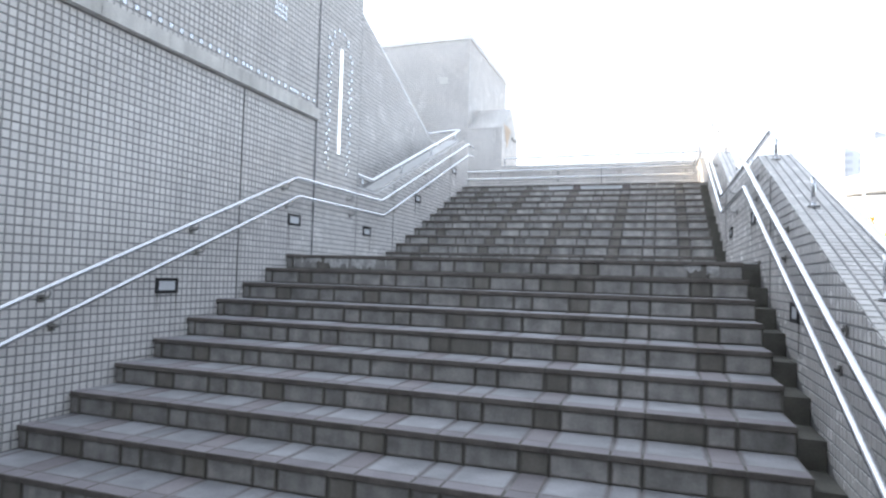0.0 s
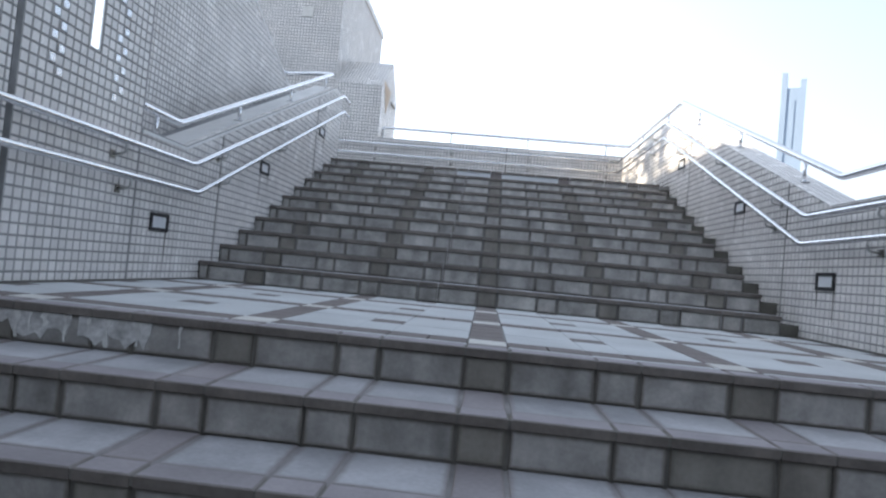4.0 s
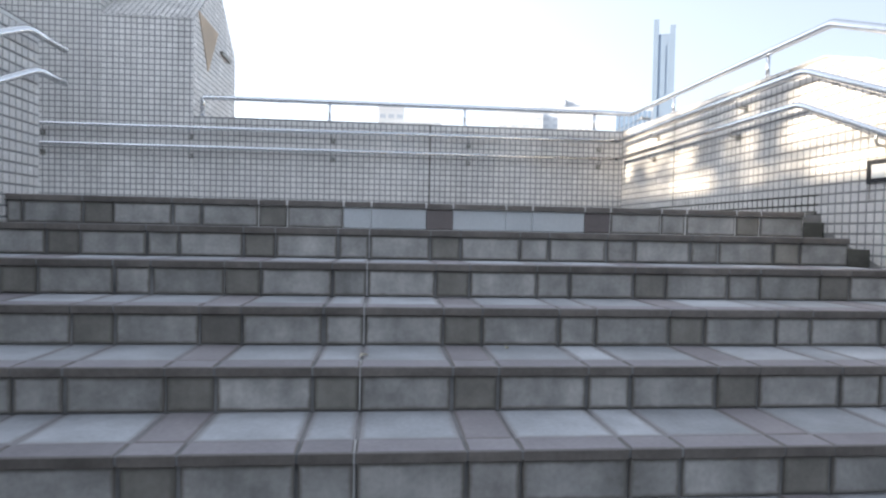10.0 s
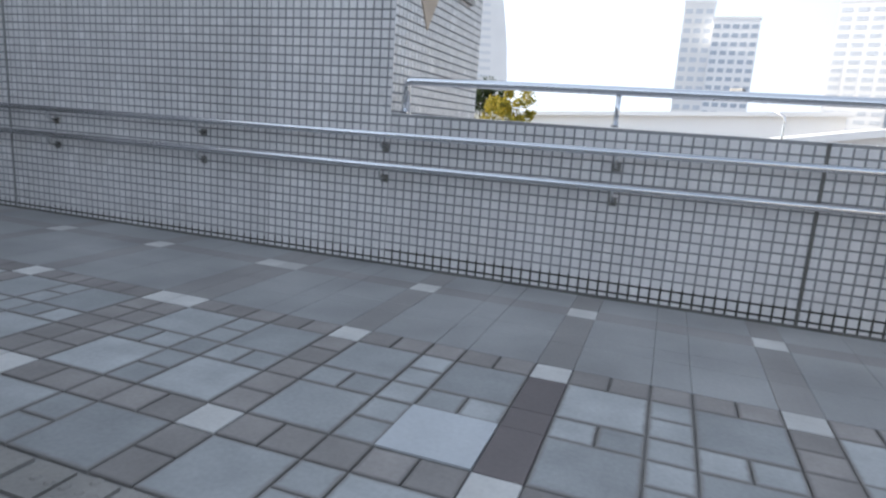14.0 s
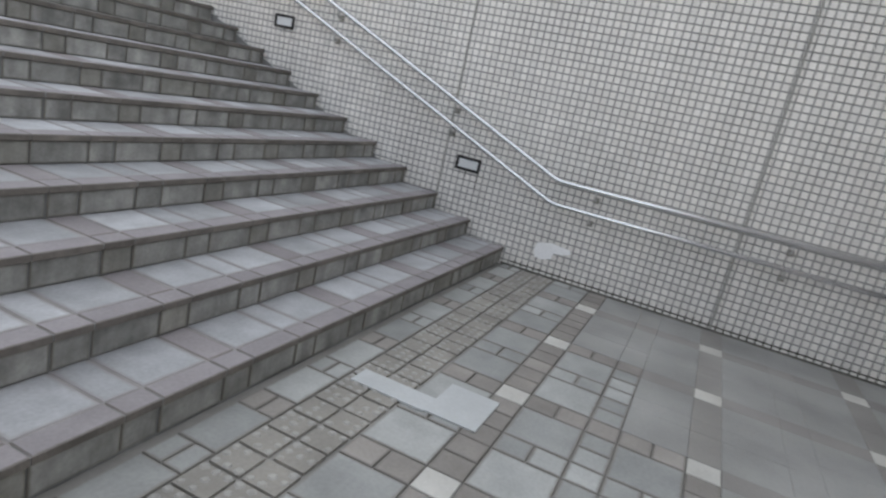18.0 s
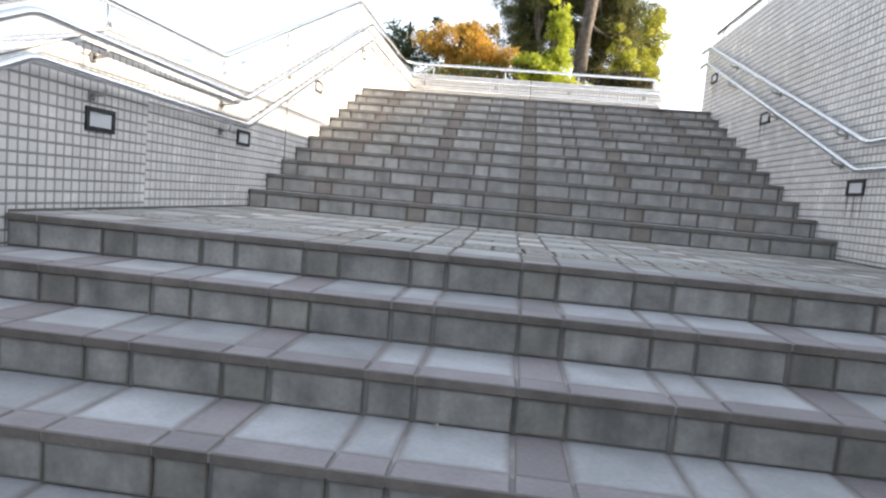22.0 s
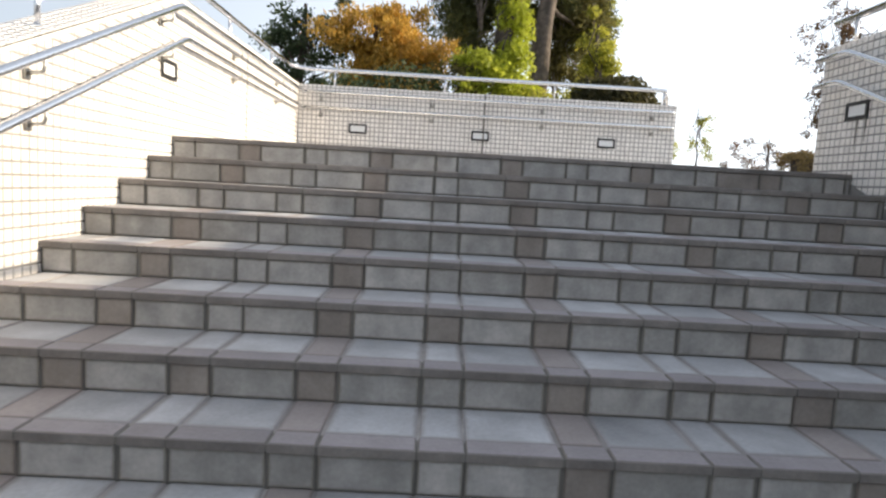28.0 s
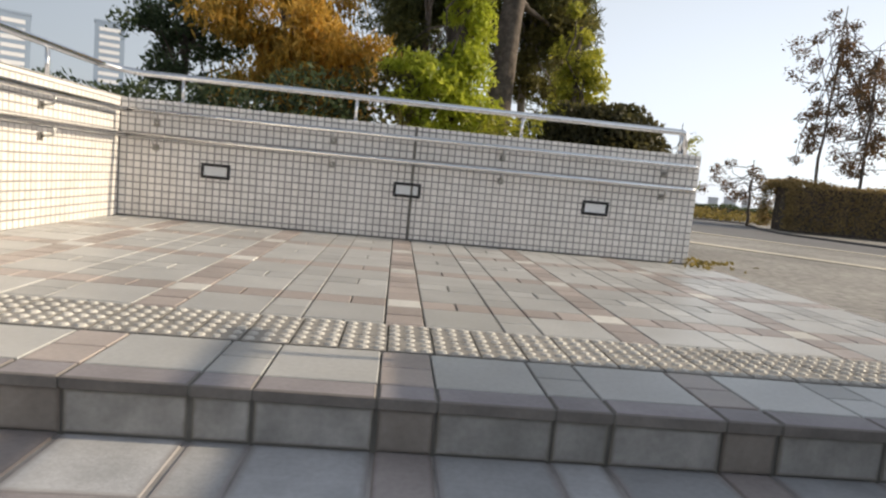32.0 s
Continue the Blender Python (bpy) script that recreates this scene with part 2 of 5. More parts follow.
STUD = surface("worn_pale_stud", (0.56, 0.545, 0.51), 0.6, grain=0.1, stain=0.2, stain_scale=3.0, bump=0.2)
STUD_GREY = surface("worn_grey_stud", (0.39, 0.38, 0.36), 0.7, grain=0.1, stain=0.2, stain_scale=3.0, bump=0.2)
CLEAN = surface("clean_pale_paving_block", (0.45, 0.45, 0.44), 0.38, grain=0.08, stain=0.12, stain_scale=4.0, vary=0.16, bump=0.2)
SEAL = surface("grey_sealant", (0.31, 0.305, 0.29), 0.8, stain=0.25, stain_scale=5.0)
STEEL = surface("brushed_stainless_steel", (0.80, 0.81, 0.83), 0.19, 1.0, grain=0.02, stain=0.05, bump=0.03, rough_vary=0.25)
BRACKET_STEEL = surface("dull_steel_bracket", (0.52, 0.52, 0.51), 0.35, 1.0, grain=0.04, stain=0.2, stain_scale=14.0)
DARKSTEEL = surface("tarnished_steel_bracket", (0.30, 0.29, 0.27), 0.45, 1.0, grain=0.05, stain=0.25, stain_scale=14.0)
BLACK = surface("black_painted_frame", (0.02, 0.02, 0.022), 0.45, bump=0.05)
LENS = surface("frosted_lamp_lens", (0.72, 0.74, 0.76), 0.35, bump=0.02)
STONE = surface("weathered_stone_band", (0.68, 0.665, 0.63), 0.75, grain=0.07, stain=0.2, stain_scale=3.0, streak=0.18)
CONC = surface("grey_concrete", (0.30, 0.30, 0.30), 0.85, stain=0.2, streak=0.1)
COPING = surface("grey_coping_tile", (0.76, 0.76, 0.75), 0.45, grain=0.04, stain=0.12, island=0.10, streak=0.08)
ASPHALT = surface("brown_grey_path", (0.275, 0.266, 0.252), 0.9, grain=0.4, grain_scale=14, stain=0.3, stain_scale=0.9, bump=0.5, bump_scale=40)
GROUND = surface("pale_lower_paving", (0.30, 0.29, 0.28), 0.85, grain=0.1, stain=0.15, stain_scale=0.2)
SLOT = surface("lit_slot_diffuser", (0.85, 0.87, 0.88), 0.3, bump=0.0)
SLOT.node_tree.nodes["Principled BSDF"].inputs["Emission Color"].default_value = (0.9, 0.95, 1.0, 1)
SLOT.node_tree.nodes["Principled BSDF"].inputs["Emission Strength"].default_value = 0.5
OVER = surface("grey_overlay_mortar", (0.345, 0.345, 0.336), 0.8, grain=0.05, stain=0.24, stain_scale=2.0, vary=0.03, bump=0.2)
OVERB = surface("beige_overlay_mortar", (0.31, 0.298, 0.284), 0.8, grain=0.05, stain=0.22, stain_scale=2.0, vary=0.04, bump=0.2)
GLOSS = surface("bright_glazed_tile", (0.70, 0.72, 0.745), 0.26, 1.0, bump=0.0)
BEIGE = surface("beige_plaster", (0.62, 0.50, 0.38), 0.7)


# ---------- mesh helpers ----------
def mesh(name, verts, faces, mats, smooth=False):
    me = bpy.data.meshes.new(name)
    verts = np.asarray(verts, dtype=np.float32).reshape(-1, 3)
    if isinstance(faces, np.ndarray):
        k = faces.shape[1]
        me.vertices.add(len(verts))
        me.vertices.foreach_set("co", verts.ravel())
        me.loops.add(faces.size)
        me.loops.foreach_set("vertex_index", faces.astype(np.int32).ravel())
        me.polygons.add(len(faces))
        me.polygons.foreach_set("loop_start", np.arange(0, faces.size, k, dtype=np.int32))
        me.update(calc_edges=True)
    else:
        me.from_pydata([tuple(map(float, v)) for v in verts], [], faces)
    for m in mats if isinstance(mats, (list, tuple)) else [mats]:
        me.materials.append(m)
    if smooth:
        me.shade_smooth()
    else:
        me.shade_flat()
    me.update()
    return me


def part(name, me, parent=None, label="", m=None):
    ob = new(name, me)
    if parent:
        ob.parent = parent
    if m is not None:
        ob.matrix_basis = m
    if label:
        ob["label"] = label
    return ob


def thing(name, label, category, group="", kind="", me=None, at=(0, 0, 0)):
    ob = new(name, me)
    ob.location = at
    return tagged(ob, label, category, group, kind)


BOX_F = np.array([[0, 3, 2, 1], [4, 5, 6, 7], [0, 1, 5, 4], [1, 2, 6, 5], [2, 3, 7, 6], [3, 0, 4, 7]])


def box_verts(x0, x1, y0, y1, z0, z1):
    return np.array([(x0, y0, z0), (x1, y0, z0), (x1, y1, z0), (x0, y1, z0), (x0, y0, z1), (x1, y0, z1), (x1, y1, z1), (x0, y1, z1)], float)


def boxes(name, items, mat):
    v = np.concatenate([box_verts(*i) for i in items])
    f = np.concatenate([BOX_F + 8 * k for k in range(len(items))])
    return mesh(name, v, f, mat)


def prism(name, poly, axis, a, b, mat):
    """A polygon in the two other axes, drawn out along one axis from a to b."""
    n = len(poly)

    def at(p, q):
        return {"x": (q, p[0], p[1]), "y": (p[0], q, p[1]), "z": (p[0], p[1], q)}[axis]

    bm = bmesh.new()
    lo = [bm.verts.new(at(p, a)) for p in poly]
    hi = [bm.verts.new(at(p, b)) for p in poly]
    bm.faces.new(lo), bm.faces.new(hi)
    for i in range(n):
        bm.faces.new((lo[i], lo[(i + 1) % n], hi[(i + 1) % n], hi[i]))
    bmesh.ops.recalc_face_normals(bm, faces=bm.faces)
    me = bpy.data.meshes.new(name)
    bm.to_mesh(me)
    bm.free()
    me.materials.append(mat)
    return me


CACHE = {}


def slab_mesh(name, dx, dy, dz, mat, b=0.004, side=None):
    """A block with chipped-off upper edges; its origin at the middle of its base."""
    key = (name, round(dx, 3), round(dy, 3), round(dz, 3), mat.name, side.name if side else "")
    if key not in CACHE:
        x, y = dx / 2, dy / 2
        v = [(-x, -y, 0), (x, -y, 0), (x, y, 0), (-x, y, 0), (-x, -y, dz - b), (x, -y, dz - b), (x, y, dz - b), (-x, y, dz - b),
             (-x + b, -y + b, dz), (x - b, -y + b, dz), (x - b, y - b, dz), (-x + b, y - b, dz)]
        f = np.array([[0, 3, 2, 1], [8, 9, 10, 11]] + [[i, (i + 1) % 4, (i + 1) % 4 + 4, i + 4] for i in range(4)]
                     + [[i + 4, (i + 1) % 4 + 4, (i + 1) % 4 + 8, i + 8] for i in range(4)])
        CACHE[key] = mesh(name, v, f, [mat, side] if side else mat)
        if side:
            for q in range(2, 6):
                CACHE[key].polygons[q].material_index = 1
    return CACHE[key]


def tube(name, pts, r, mat, sides=10, bend=0.06, caps=True):
    """A round bar along a line of points, with rounded bends."""
    pts = [Vector(p) for p in pts]
    line = [pts[0]]
    for a, b, c in zip(pts, pts[1:], pts[2:]):
        d0, d1 = (b - a), (c - b)
        k = min(bend, d0.length * 0.45, d1.length * 0.45)
        p0, p1 = b - d0.normalized() * k, b + d1.normalized() * k
        for s in (0, 0.25, 0.5, 0.75, 1):
            line.append(p0 * (1 - s) ** 2 + b * 2 * s * (1 - s) + p1 * s * s)
    line.append(pts[-1])
    verts, faces, ref = [], [], None
    for i, p in enumerate(line):
        d = (line[min(i + 1, len(line) - 1)] - line[max(i - 1, 0)]).normalized()
        if ref is None:
            ref = d.orthogonal().normalized()
        ref = (ref - d * ref.dot(d)).normalized()
        side = d.cross(ref)
        for k in range(sides):
            a = 2 * math.pi * k / sides
            verts.append(p + ref * (r * math.cos(a)) + side * (r * math.sin(a)))
    for i in range(len(line) - 1):
        for k in range(sides):
            a, b = i * sides + k, i * sides + (k + 1) % sides
            faces.append((a, b, b + sides, a + sides))
    if caps:
        faces.append(tuple(range(sides - 1, -1, -1)))
        faces.append(tuple(len(verts) - sides + k for k in range(sides)))
    return mesh(name, verts, faces, mat, smooth=True)


PITCH = 0.0588


def tile_arrays(o, u, v, n, ulen, vlen, top=None, bot=None, holes=(), pitch=PITCH, gap=0.0105, depth=0.0035, single=None):
    """Tiles on a plane: corners of each, cut to a sloped top or foot, with gaps round holes. Returns verts, faces and single tiles."""
    o, u, v, n = (np.array(k, float) for k in (o, u, v, n))
    nu, nv = int(math.ceil(ulen / pitch)), int(math.ceil(vlen / pitch))
    iu, iv = np.meshgrid(np.arange(nu), np.arange(nv), indexing="ij")
    ua, va = iu.ravel() * pitch + gap / 2, iv.ravel() * pitch + gap / 2
    ub, vb = np.minimum(ua + pitch - gap, ulen), np.minimum(va + pitch - gap, vlen)
    tl = np.minimum(vb, top(ua) - gap / 2) if top else vb
    tr = np.minimum(vb, top(ub) - gap / 2) if top else vb.copy()
    bl = np.maximum(va, bot(ua)) if bot else va
    br = np.maximum(va, bot(ub)) if bot else va.copy()
    ok = (ub - ua > 0.012) & (np.maximum(tl - bl, tr - br) > 0.012)
    tl, tr = np.maximum(tl, bl + 0.001), np.maximum(tr, br + 0.001)
    for h in holes:
        ok &= ~((ub > h[0]) & (ua < h[1]) & (np.maximum(tl, tr) > h[2]) & (np.minimum(bl, br) < h[3]))
    lone = np.zeros(len(ua), bool)
    if single:
        full = (tl - bl > pitch - gap - 1e-4) & (tr - br > pitch - gap - 1e-4) & (ub - ua > pitch - gap - 1e-4)
        lone = ok & full & (ua > single[0]) & (ub < single[1]) & (va > single[2]) & (vb < single[3])
    ones = [(o + u * (a + b) / 2 + v * (c + d) / 2) for a, b, c, d in zip(ua[lone], ub[lone], bl[lone], tl[lone])]
    ok &= ~lone
    ua, ub, tl, tr, bl, br = (k[ok] for k in (ua, ub, tl, tr, bl, br))
    e = 0.0018

    def pt(a, c, d):
        return o + a[:, None] * u + c[:, None] * v + d * n

    vs = np.stack([pt(ua, bl, 0), pt(ub, br, 0), pt(ub, tr, 0), pt(ua, tl, 0),
                   pt(ua + e, bl + e, depth), pt(ub - e, br + e, depth), pt(ub - e, tr - e, depth), pt(ua + e, tl - e, depth)], 1).reshape(-1, 3)
    f = np.array([[4, 5, 6, 7], [0, 1, 5, 4], [1, 2, 6, 5], [2, 3, 7, 6], [3, 0, 4, 7]])
    fs = (f[None] + 8 * np.arange(len(ua))[:, None, None]).reshape(-1, 4)
    return vs, fs, ones


def tiled(parent, planes, mat=TILE, name="tiles"):
    """All tiles of one wall: the bulk as one piece of stuff, a stretch near the walk as single tiles."""
    V, F, k = [], [], 0
    for p in planes:
        vs, fs, ones = tile_arrays(**p)
        V.append(vs), F.append(fs + k)
        k += len(vs)
        if ones:
            u, n = Vector(p["u"]), Vector(p["n"])
            v = Vector(p["v"])
            me = slab_mesh("tile", PITCH - 0.0105, PITCH - 0.0105, 0.0035, mat, 0.0018)
            rot = Matrix((u, v, n)).transposed().to_4x4()
            for q in ones:
                part("tile", me, parent, "", Matrix.Translation(Vector(q) - parent.location) @ rot)
    ob = part(name, mesh(name, np.concatenate(V), np.concatenate(F), mat), parent)
    ob["kind"] = "stuff"
    return ob


def line_fn(pts):
    xs, zs = [p[0] for p in pts], [p[1] for p in pts]
    return lambda u: np.interp(u, xs, zs)

# ---------- ground, plaza and solid bodies ----------
ground = thing("ground", "pale grey lower paving round the stair", "ground", kind="structure",
               me=mesh("ground", [(-2500, -2500, ZG), (2500, -2500, ZG), (2500, 2500, ZG), (-2500, 2500, ZG)], [(0, 1, 2, 3)], GROUND))
plaza = thing("plaza_ground", "brown grey path and ground of the upper plaza", "ground", kind="structure",
              me=boxes("plaza_ground", [(-160, -6.05, -160, 13.2, ZG, ZT3 - 0.012), (-6.05, 60, -160, E2 - 0.34, ZG, ZT3 - 0.012), (-6.05, -5.88, E2 - 0.34, -4.02, ZG, ZT3 - 0.012)], ASPHALT))

PROF1 = [(1.62, 0.975), (2.2, 0.975), (6.15, 2.60), (6.55, 2.60)]                  # ledge beside the second flight
PROF2 = [(-7.7, 5.91), (-3.62, 5.91), (0.385, 4.26), (2.02, 4.26), (6.05, 2.60), (6.55, 2.60)]  # parapet of the upper stair
PROFR = [(-7.7, -0.69), (-3.72, -0.69), (0.28, 0.96), (2.30, 0.96), (6.28, 2.60), (9.444, 2.65)]  # right-hand parapet


def wall_poly(prof, foot):
    return [(prof[0][0], foot)] + list(prof) + [(prof[-1][0], foot)]


def sub(prof, a, b):
    f = line_fn(prof)
    return [(a, float(f(a)))] + [p for p in prof if a < p[0] < b] + [(b, float(f(b)))]


def rel(prof, y0, z0, sign=1):
    """The profile as heights over z0 along a run that starts at y0 (and runs backwards for sign -1)."""
    f = line_fn(prof)
    return lambda u: f(y0 + sign * u) - z0




def coping(parent, prof, x0, x1, mat, name="coping_tiles"):
    """Tiles laid on a wall's top, following its slopes, across x0 to x1."""
    V, F, k = [], [], 0
    for (ya, za), (yb, zb) in zip(prof, prof[1:]):
        d = Vector((0, yb - ya, zb - za))
        ln = d.length
        d.normalize()
        vs, fs, _ = tile_arrays((x1, ya, za), d, (-1, 0, 0), Vector(d).cross(Vector((-1, 0, 0))), ln, x1 - x0)
        V.append(vs), F.append(fs + k)
        k += len(vs)
    ob = part(name, mesh(name, np.concatenate(V), np.concatenate(F), mat), parent)
    ob["kind"] = "stuff"


def edge_row(parent, prof, x0, x1):
    """Tiles bedded in grout along a coping, from its edge inwards."""
    part("edge_bed", prism("edge_bed", [(y, z + 0.010) for y, z in prof] + [(y, z + 0.002) for y, z in reversed(prof)], "x", x0, x1 + 0.001, GROUT), parent)
    coping(parent, [(y, z + 0.010) for y, z in prof], x0, x1, TILE, "edge_tiles")


def cope_slab(parent, prof, x0, x1):
    part("coping", prism("coping", [(y, z + 0.008) for y, z in prof] + [(y, z - 0.02) for y, z in reversed(prof)], "x", x0, x1, COPING), parent, "smooth grey sloped coping")


LAMP_W, LAMP_H = 0.235, 0.125
LAMPS_1L = [(-1.70, -0.33), (0.13, 0.385), (1.93, 0.398), (3.79, 1.088), (5.66, 1.88)]
LAMPS_1R = [(-1.38, -0.355), (0.45, 0.42), (2.28, 0.425), (3.85, 1.107), (5.79, 1.864)]
LAMPS_2R = [(5.815, 2.42), (3.60, 3.30), (2.08, 3.745), (0.25, 3.86), (-1.66, 4.625), (-3.57, 5.40)]
LAMPS_2L = [(2.06, 3.78), (0.27, 3.86), (-1.59, 4.61), (-3.47, 5.385)]
LAMPS_E2 = [(-1.716, 5.382), (-3.316, 5.378), (-4.97, 5.376)]


# left wall of the lower stair: one tall body, then a ledge wall, the parapet behind it and the gutter between
LOW2 = [(y, z - 0.35) for y, z in PROF2]  # shelf outside the upper parapet
wall_left = thing("wall_left", "tall pale tiled wall beside the lower stair, with a stone band", "wall", kind="structure",
                  me=prism("wall_left", wall_poly(sub(LOW2, -7.7, 1.62), ZG), "x", -0.62, X1L - 0.006, GROUT))
part("parapet_body", prism("parapet_body", wall_poly(sub(PROF2, -7.7, 1.62), ZG), "x", X2L + 0.006, -0.62, GROUT), wall_left)
D0 = -7.7
tiled(wall_left, [
    dict(o=(X1L - 0.006, D0, ZG), u=(0, 1, 0), v=(0, 0, 1), n=(1, 0, 0), ulen=0.50 - D0, vlen=1.585 - ZG, 
         single=(D0 * -1 - 2.6, D0 * -1 - 1.75, 1.7, 2.7)),
    dict(o=(X1L - 0.006, 0.545, ZG), u=(0, 1, 0), v=(0, 0, 1), n=(1, 0, 0), ulen=1.075, vlen=5.91, top=rel(LOW2, 0.545, ZG),
         holes=[(0.475, 0.55, 2.95, 4.285)]),
    dict(o=(X1L - 0.006, D0, 1.72), u=(0, 1, 0), v=(0, 0, 1), n=(1, 0, 0), ulen=0.50 - D0, vlen=4.19, top=rel(LOW2, D0, 1.72)),
    dict(o=(X1L - 0.02, 1.62 + 0.006 - 0.006, 0.99), u=(-1, 0, 0), v=(0, 0, 1), n=(0, 1, 0), ulen=0.62, vlen=2.92),
    # the upper stair's side
    dict(o=(X2L + 0.006, 1.62, ZL2 - 1.0), u=(0, -1, 0), v=(0, 0, 1), n=(-1, 0, 0), ulen=1.62 + 7.36, vlen=3.7, top=rel(PROF2, 1.62, ZL2 - 1.0, -1),
         single=(1.0, 2.0, 1.05, 1.9)),
])
cope_slab(wall_left, sub(PROF2, -7.7, 1.62), X2L - 0.001, -0.612)
edge_row(wall_left, sub(PROF2, -7.7, 1.62), X2L - 0.001, -0.62)
cope_slab(wall_left, sub(LOW2, -7.7, 1.62), -0.61, X1L + 0.001)
band = part("stone_band", boxes("stone_band", [(-0.01, 0.055, D0 + 0.65 * i + 0.003, min(D0 + 0.65 * (i + 1), 0.505), 1.595, 1.715) for i in range(13)], STONE), wall_left, "weathered pale stone band")
part("joint_strip", boxes("joint_strip", [(-0.012, -0.003, 0.505, 0.54, ZG, 3.89)], JOINT_DULL), wall_left, "dark vertical joint")

ledge = thing("wall_ledge", "low sloping pale tiled wall beside the second flight", "wall", kind="structure",
              me=prism("wall_ledge", wall_poly(PROF1, -0.3), "x", -0.30, X1L - 0.006, GROUT))
tiled(ledge, [
    dict(o=(X1L - 0.006, 1.62, -0.06), u=(0, 1, 0), v=(0, 0, 1), n=(1, 0, 0), ulen=4.93, vlen=2.7, top=rel(PROF1, 1.62, -0.06),
         single=(0.9, 1.9, 0.1, 0.9)),
    dict(o=(X1L, 6.55, ZT1 - 0.02), u=(-1, 0, 0), v=(0, 0, 1), n=(0, 1, 0), ulen=-X2L, vlen=0.97),
])
cope_slab(ledge, PROF1, -0.31, X1L + 0.001)
edge_row(ledge, PROF1, -PITCH, X1L + 0.001)
gutter = thing("wall_gutter", "dark sloped concrete channel between the two parapets", "wall", kind="structure",
               me=prism("wall_gutter", wall_poly([(y, z - 0.10) for y, z in PROF1], -0.3), "x", -0.65, -0.30, CONC))
parapet = thing("wall_parapet", "sloping pale tiled parapet of the upper stair", "wall", kind="structure",
                me=prism("wall_parapet", wall_poly(sub(PROF2, 1.62, 6.55), -0.3), "x", X2L + 0.006, -0.656, GROUT))
tiled(parapet, [
    dict(o=(-0.656, 1.62, 0.9), u=(0, 1, 0), v=(0, 0, 1), n=(1, 0, 0), ulen=4.93, vlen=3.4, top=rel(PROF2, 1.62, 0.9), bot=lambda u: rel(PROF1, 1.62, 0.9)(u) - 0.12),
    dict(o=(X2L + 0.006, 6.55, ZT1 - 0.02), u=(0, -1, 0), v=(0, 0, 1), n=(-1, 0, 0), ulen=4.93, vlen=2.7, top=rel(PROF2, 6.55, ZT1 - 0.02, -1)),
])
cope_slab(parapet, sub(PROF2, 1.62, 6.55), X2L - 0.001, -0.648)
edge_row(parapet, sub(PROF2, 1.62, 6.55), X2L - 0.001, -0.656)

# right wall of the lower stair
wall_right = thing("wall_right", "pale tiled parapet that follows the lower stair", "wall", kind="structure",
                   me=prism("wall_right", wall_poly(PROFR, ZG), "x", X1R + 0.006, 4.915, GROUT))
tiled(wall_right, [
    dict(o=(X1R + 0.006, E1, ZG), u=(0, -1, 0), v=(0, 0, 1), n=(-1, 0, 0), ulen=E1 + 7.7, vlen=4.3, top=rel(PROFR, E1, ZG, -1),
         bot=lambda u: np.interp(E1 - u, [-3.64, 0, 2.578, 6.2], [0, 1.55, 1.55, 3.2]) - 0.02,
         single=(7.0, 8.0, 1.75, 2.6)),
    dict(o=(4.915, -7.7, ZG), u=(0, 1, 0), v=(0, 0, 1), n=(1, 0, 0), ulen=E1 + 7.7, vlen=4.3, top=rel(PROFR, -7.7, ZG)),
])
coping(wall_right, PROFR, X1R, 4.915, TILE)

# wall across the turn, the small gabled block and the tall block
wall_turn = thing("wall_turn", "long pale tiled parapet across the turn of the stair", "wall", kind="structure",
                  me=boxes("wall_turn", [(0.0, 4.915, E1 + 0.006, E1 + 0.36, ZG, 2.643)], GROUT))
tiled(wall_turn, [
    dict(o=(0.0, E1 + 0.006, ZT1 - 0.02), u=(1, 0, 0), v=(0, 0, 1), n=(0, -1, 0), ulen=4.62, vlen=1.013, single=(1.2, 2.4, 0.1, 0.95)),
    dict(o=(4.915, E1 + 0.006, 2.643), u=(-1, 0, 0), v=(0, 1, 0), n=(0, 0, 1), ulen=4.915, vlen=0.35),
])
block = thing("wall_gable_block", "small pale tiled block with a sloped tiled top at the turn", "wall", kind="structure",
              me=prism("wall_gable_block", [(E1 + 0.006, ZG), (E1 + 0.006, 3.644), (10.35, 4.36), (11.25, 3.66), (11.25, ZG)], "x", -0.92, -0.006, GROUT))
ru = Vector((0, 10.35 - E1, 4.36 - 3.65)).normalized()
tiled(block, [
    dict(o=(-0.92, E1 + 0.006, ZT1 - 0.02), u=(1, 0, 0), v=(0, 0, 1), n=(0, -1, 0), ulen=0.92, vlen=2.02),
    dict(o=(-0.006, E1, 0.6), u=(0, 1, 0), v=(0, 0, 1), n=(1, 0, 0), ulen=1.8, vlen=3.8, top=lambda u: 3.044 + np.minimum(u * 0.78, 1.48 - u * 0.76)),
    dict(o=(0, E1, 3.65), u=(-1, 0, 0), v=ru, n=Vector((-1, 0, 0)).cross(ru) * -1 if Vector((-1, 0, 0)).cross(ru).z < 0 else Vector((-1, 0, 0)).cross(ru), ulen=0.92, vlen=1.15),
])
part("triangular_recess", prism("triangular_recess", [(9.60, 3.78), (10.38, 3.78), (9.97, 3.23)], "x", -0.05, 0.006, BEIGE), block, "beige inverted triangle set into the wall")
part("drip_bar", boxes("drip_bar", [(-0.02, 0.03, 10.50, 10.92, 3.57, 3.61)], DARKSTEEL), block, "short dark bar")
tower = thing("wall_tall_block", "tall pale tiled block above the turn of the stair", "wall", kind="structure",
              me=boxes("wall_tall_block", [(-6.4, -0.926, E1 + 0.006, 13.5, ZG, 6.03)] , GROUT))
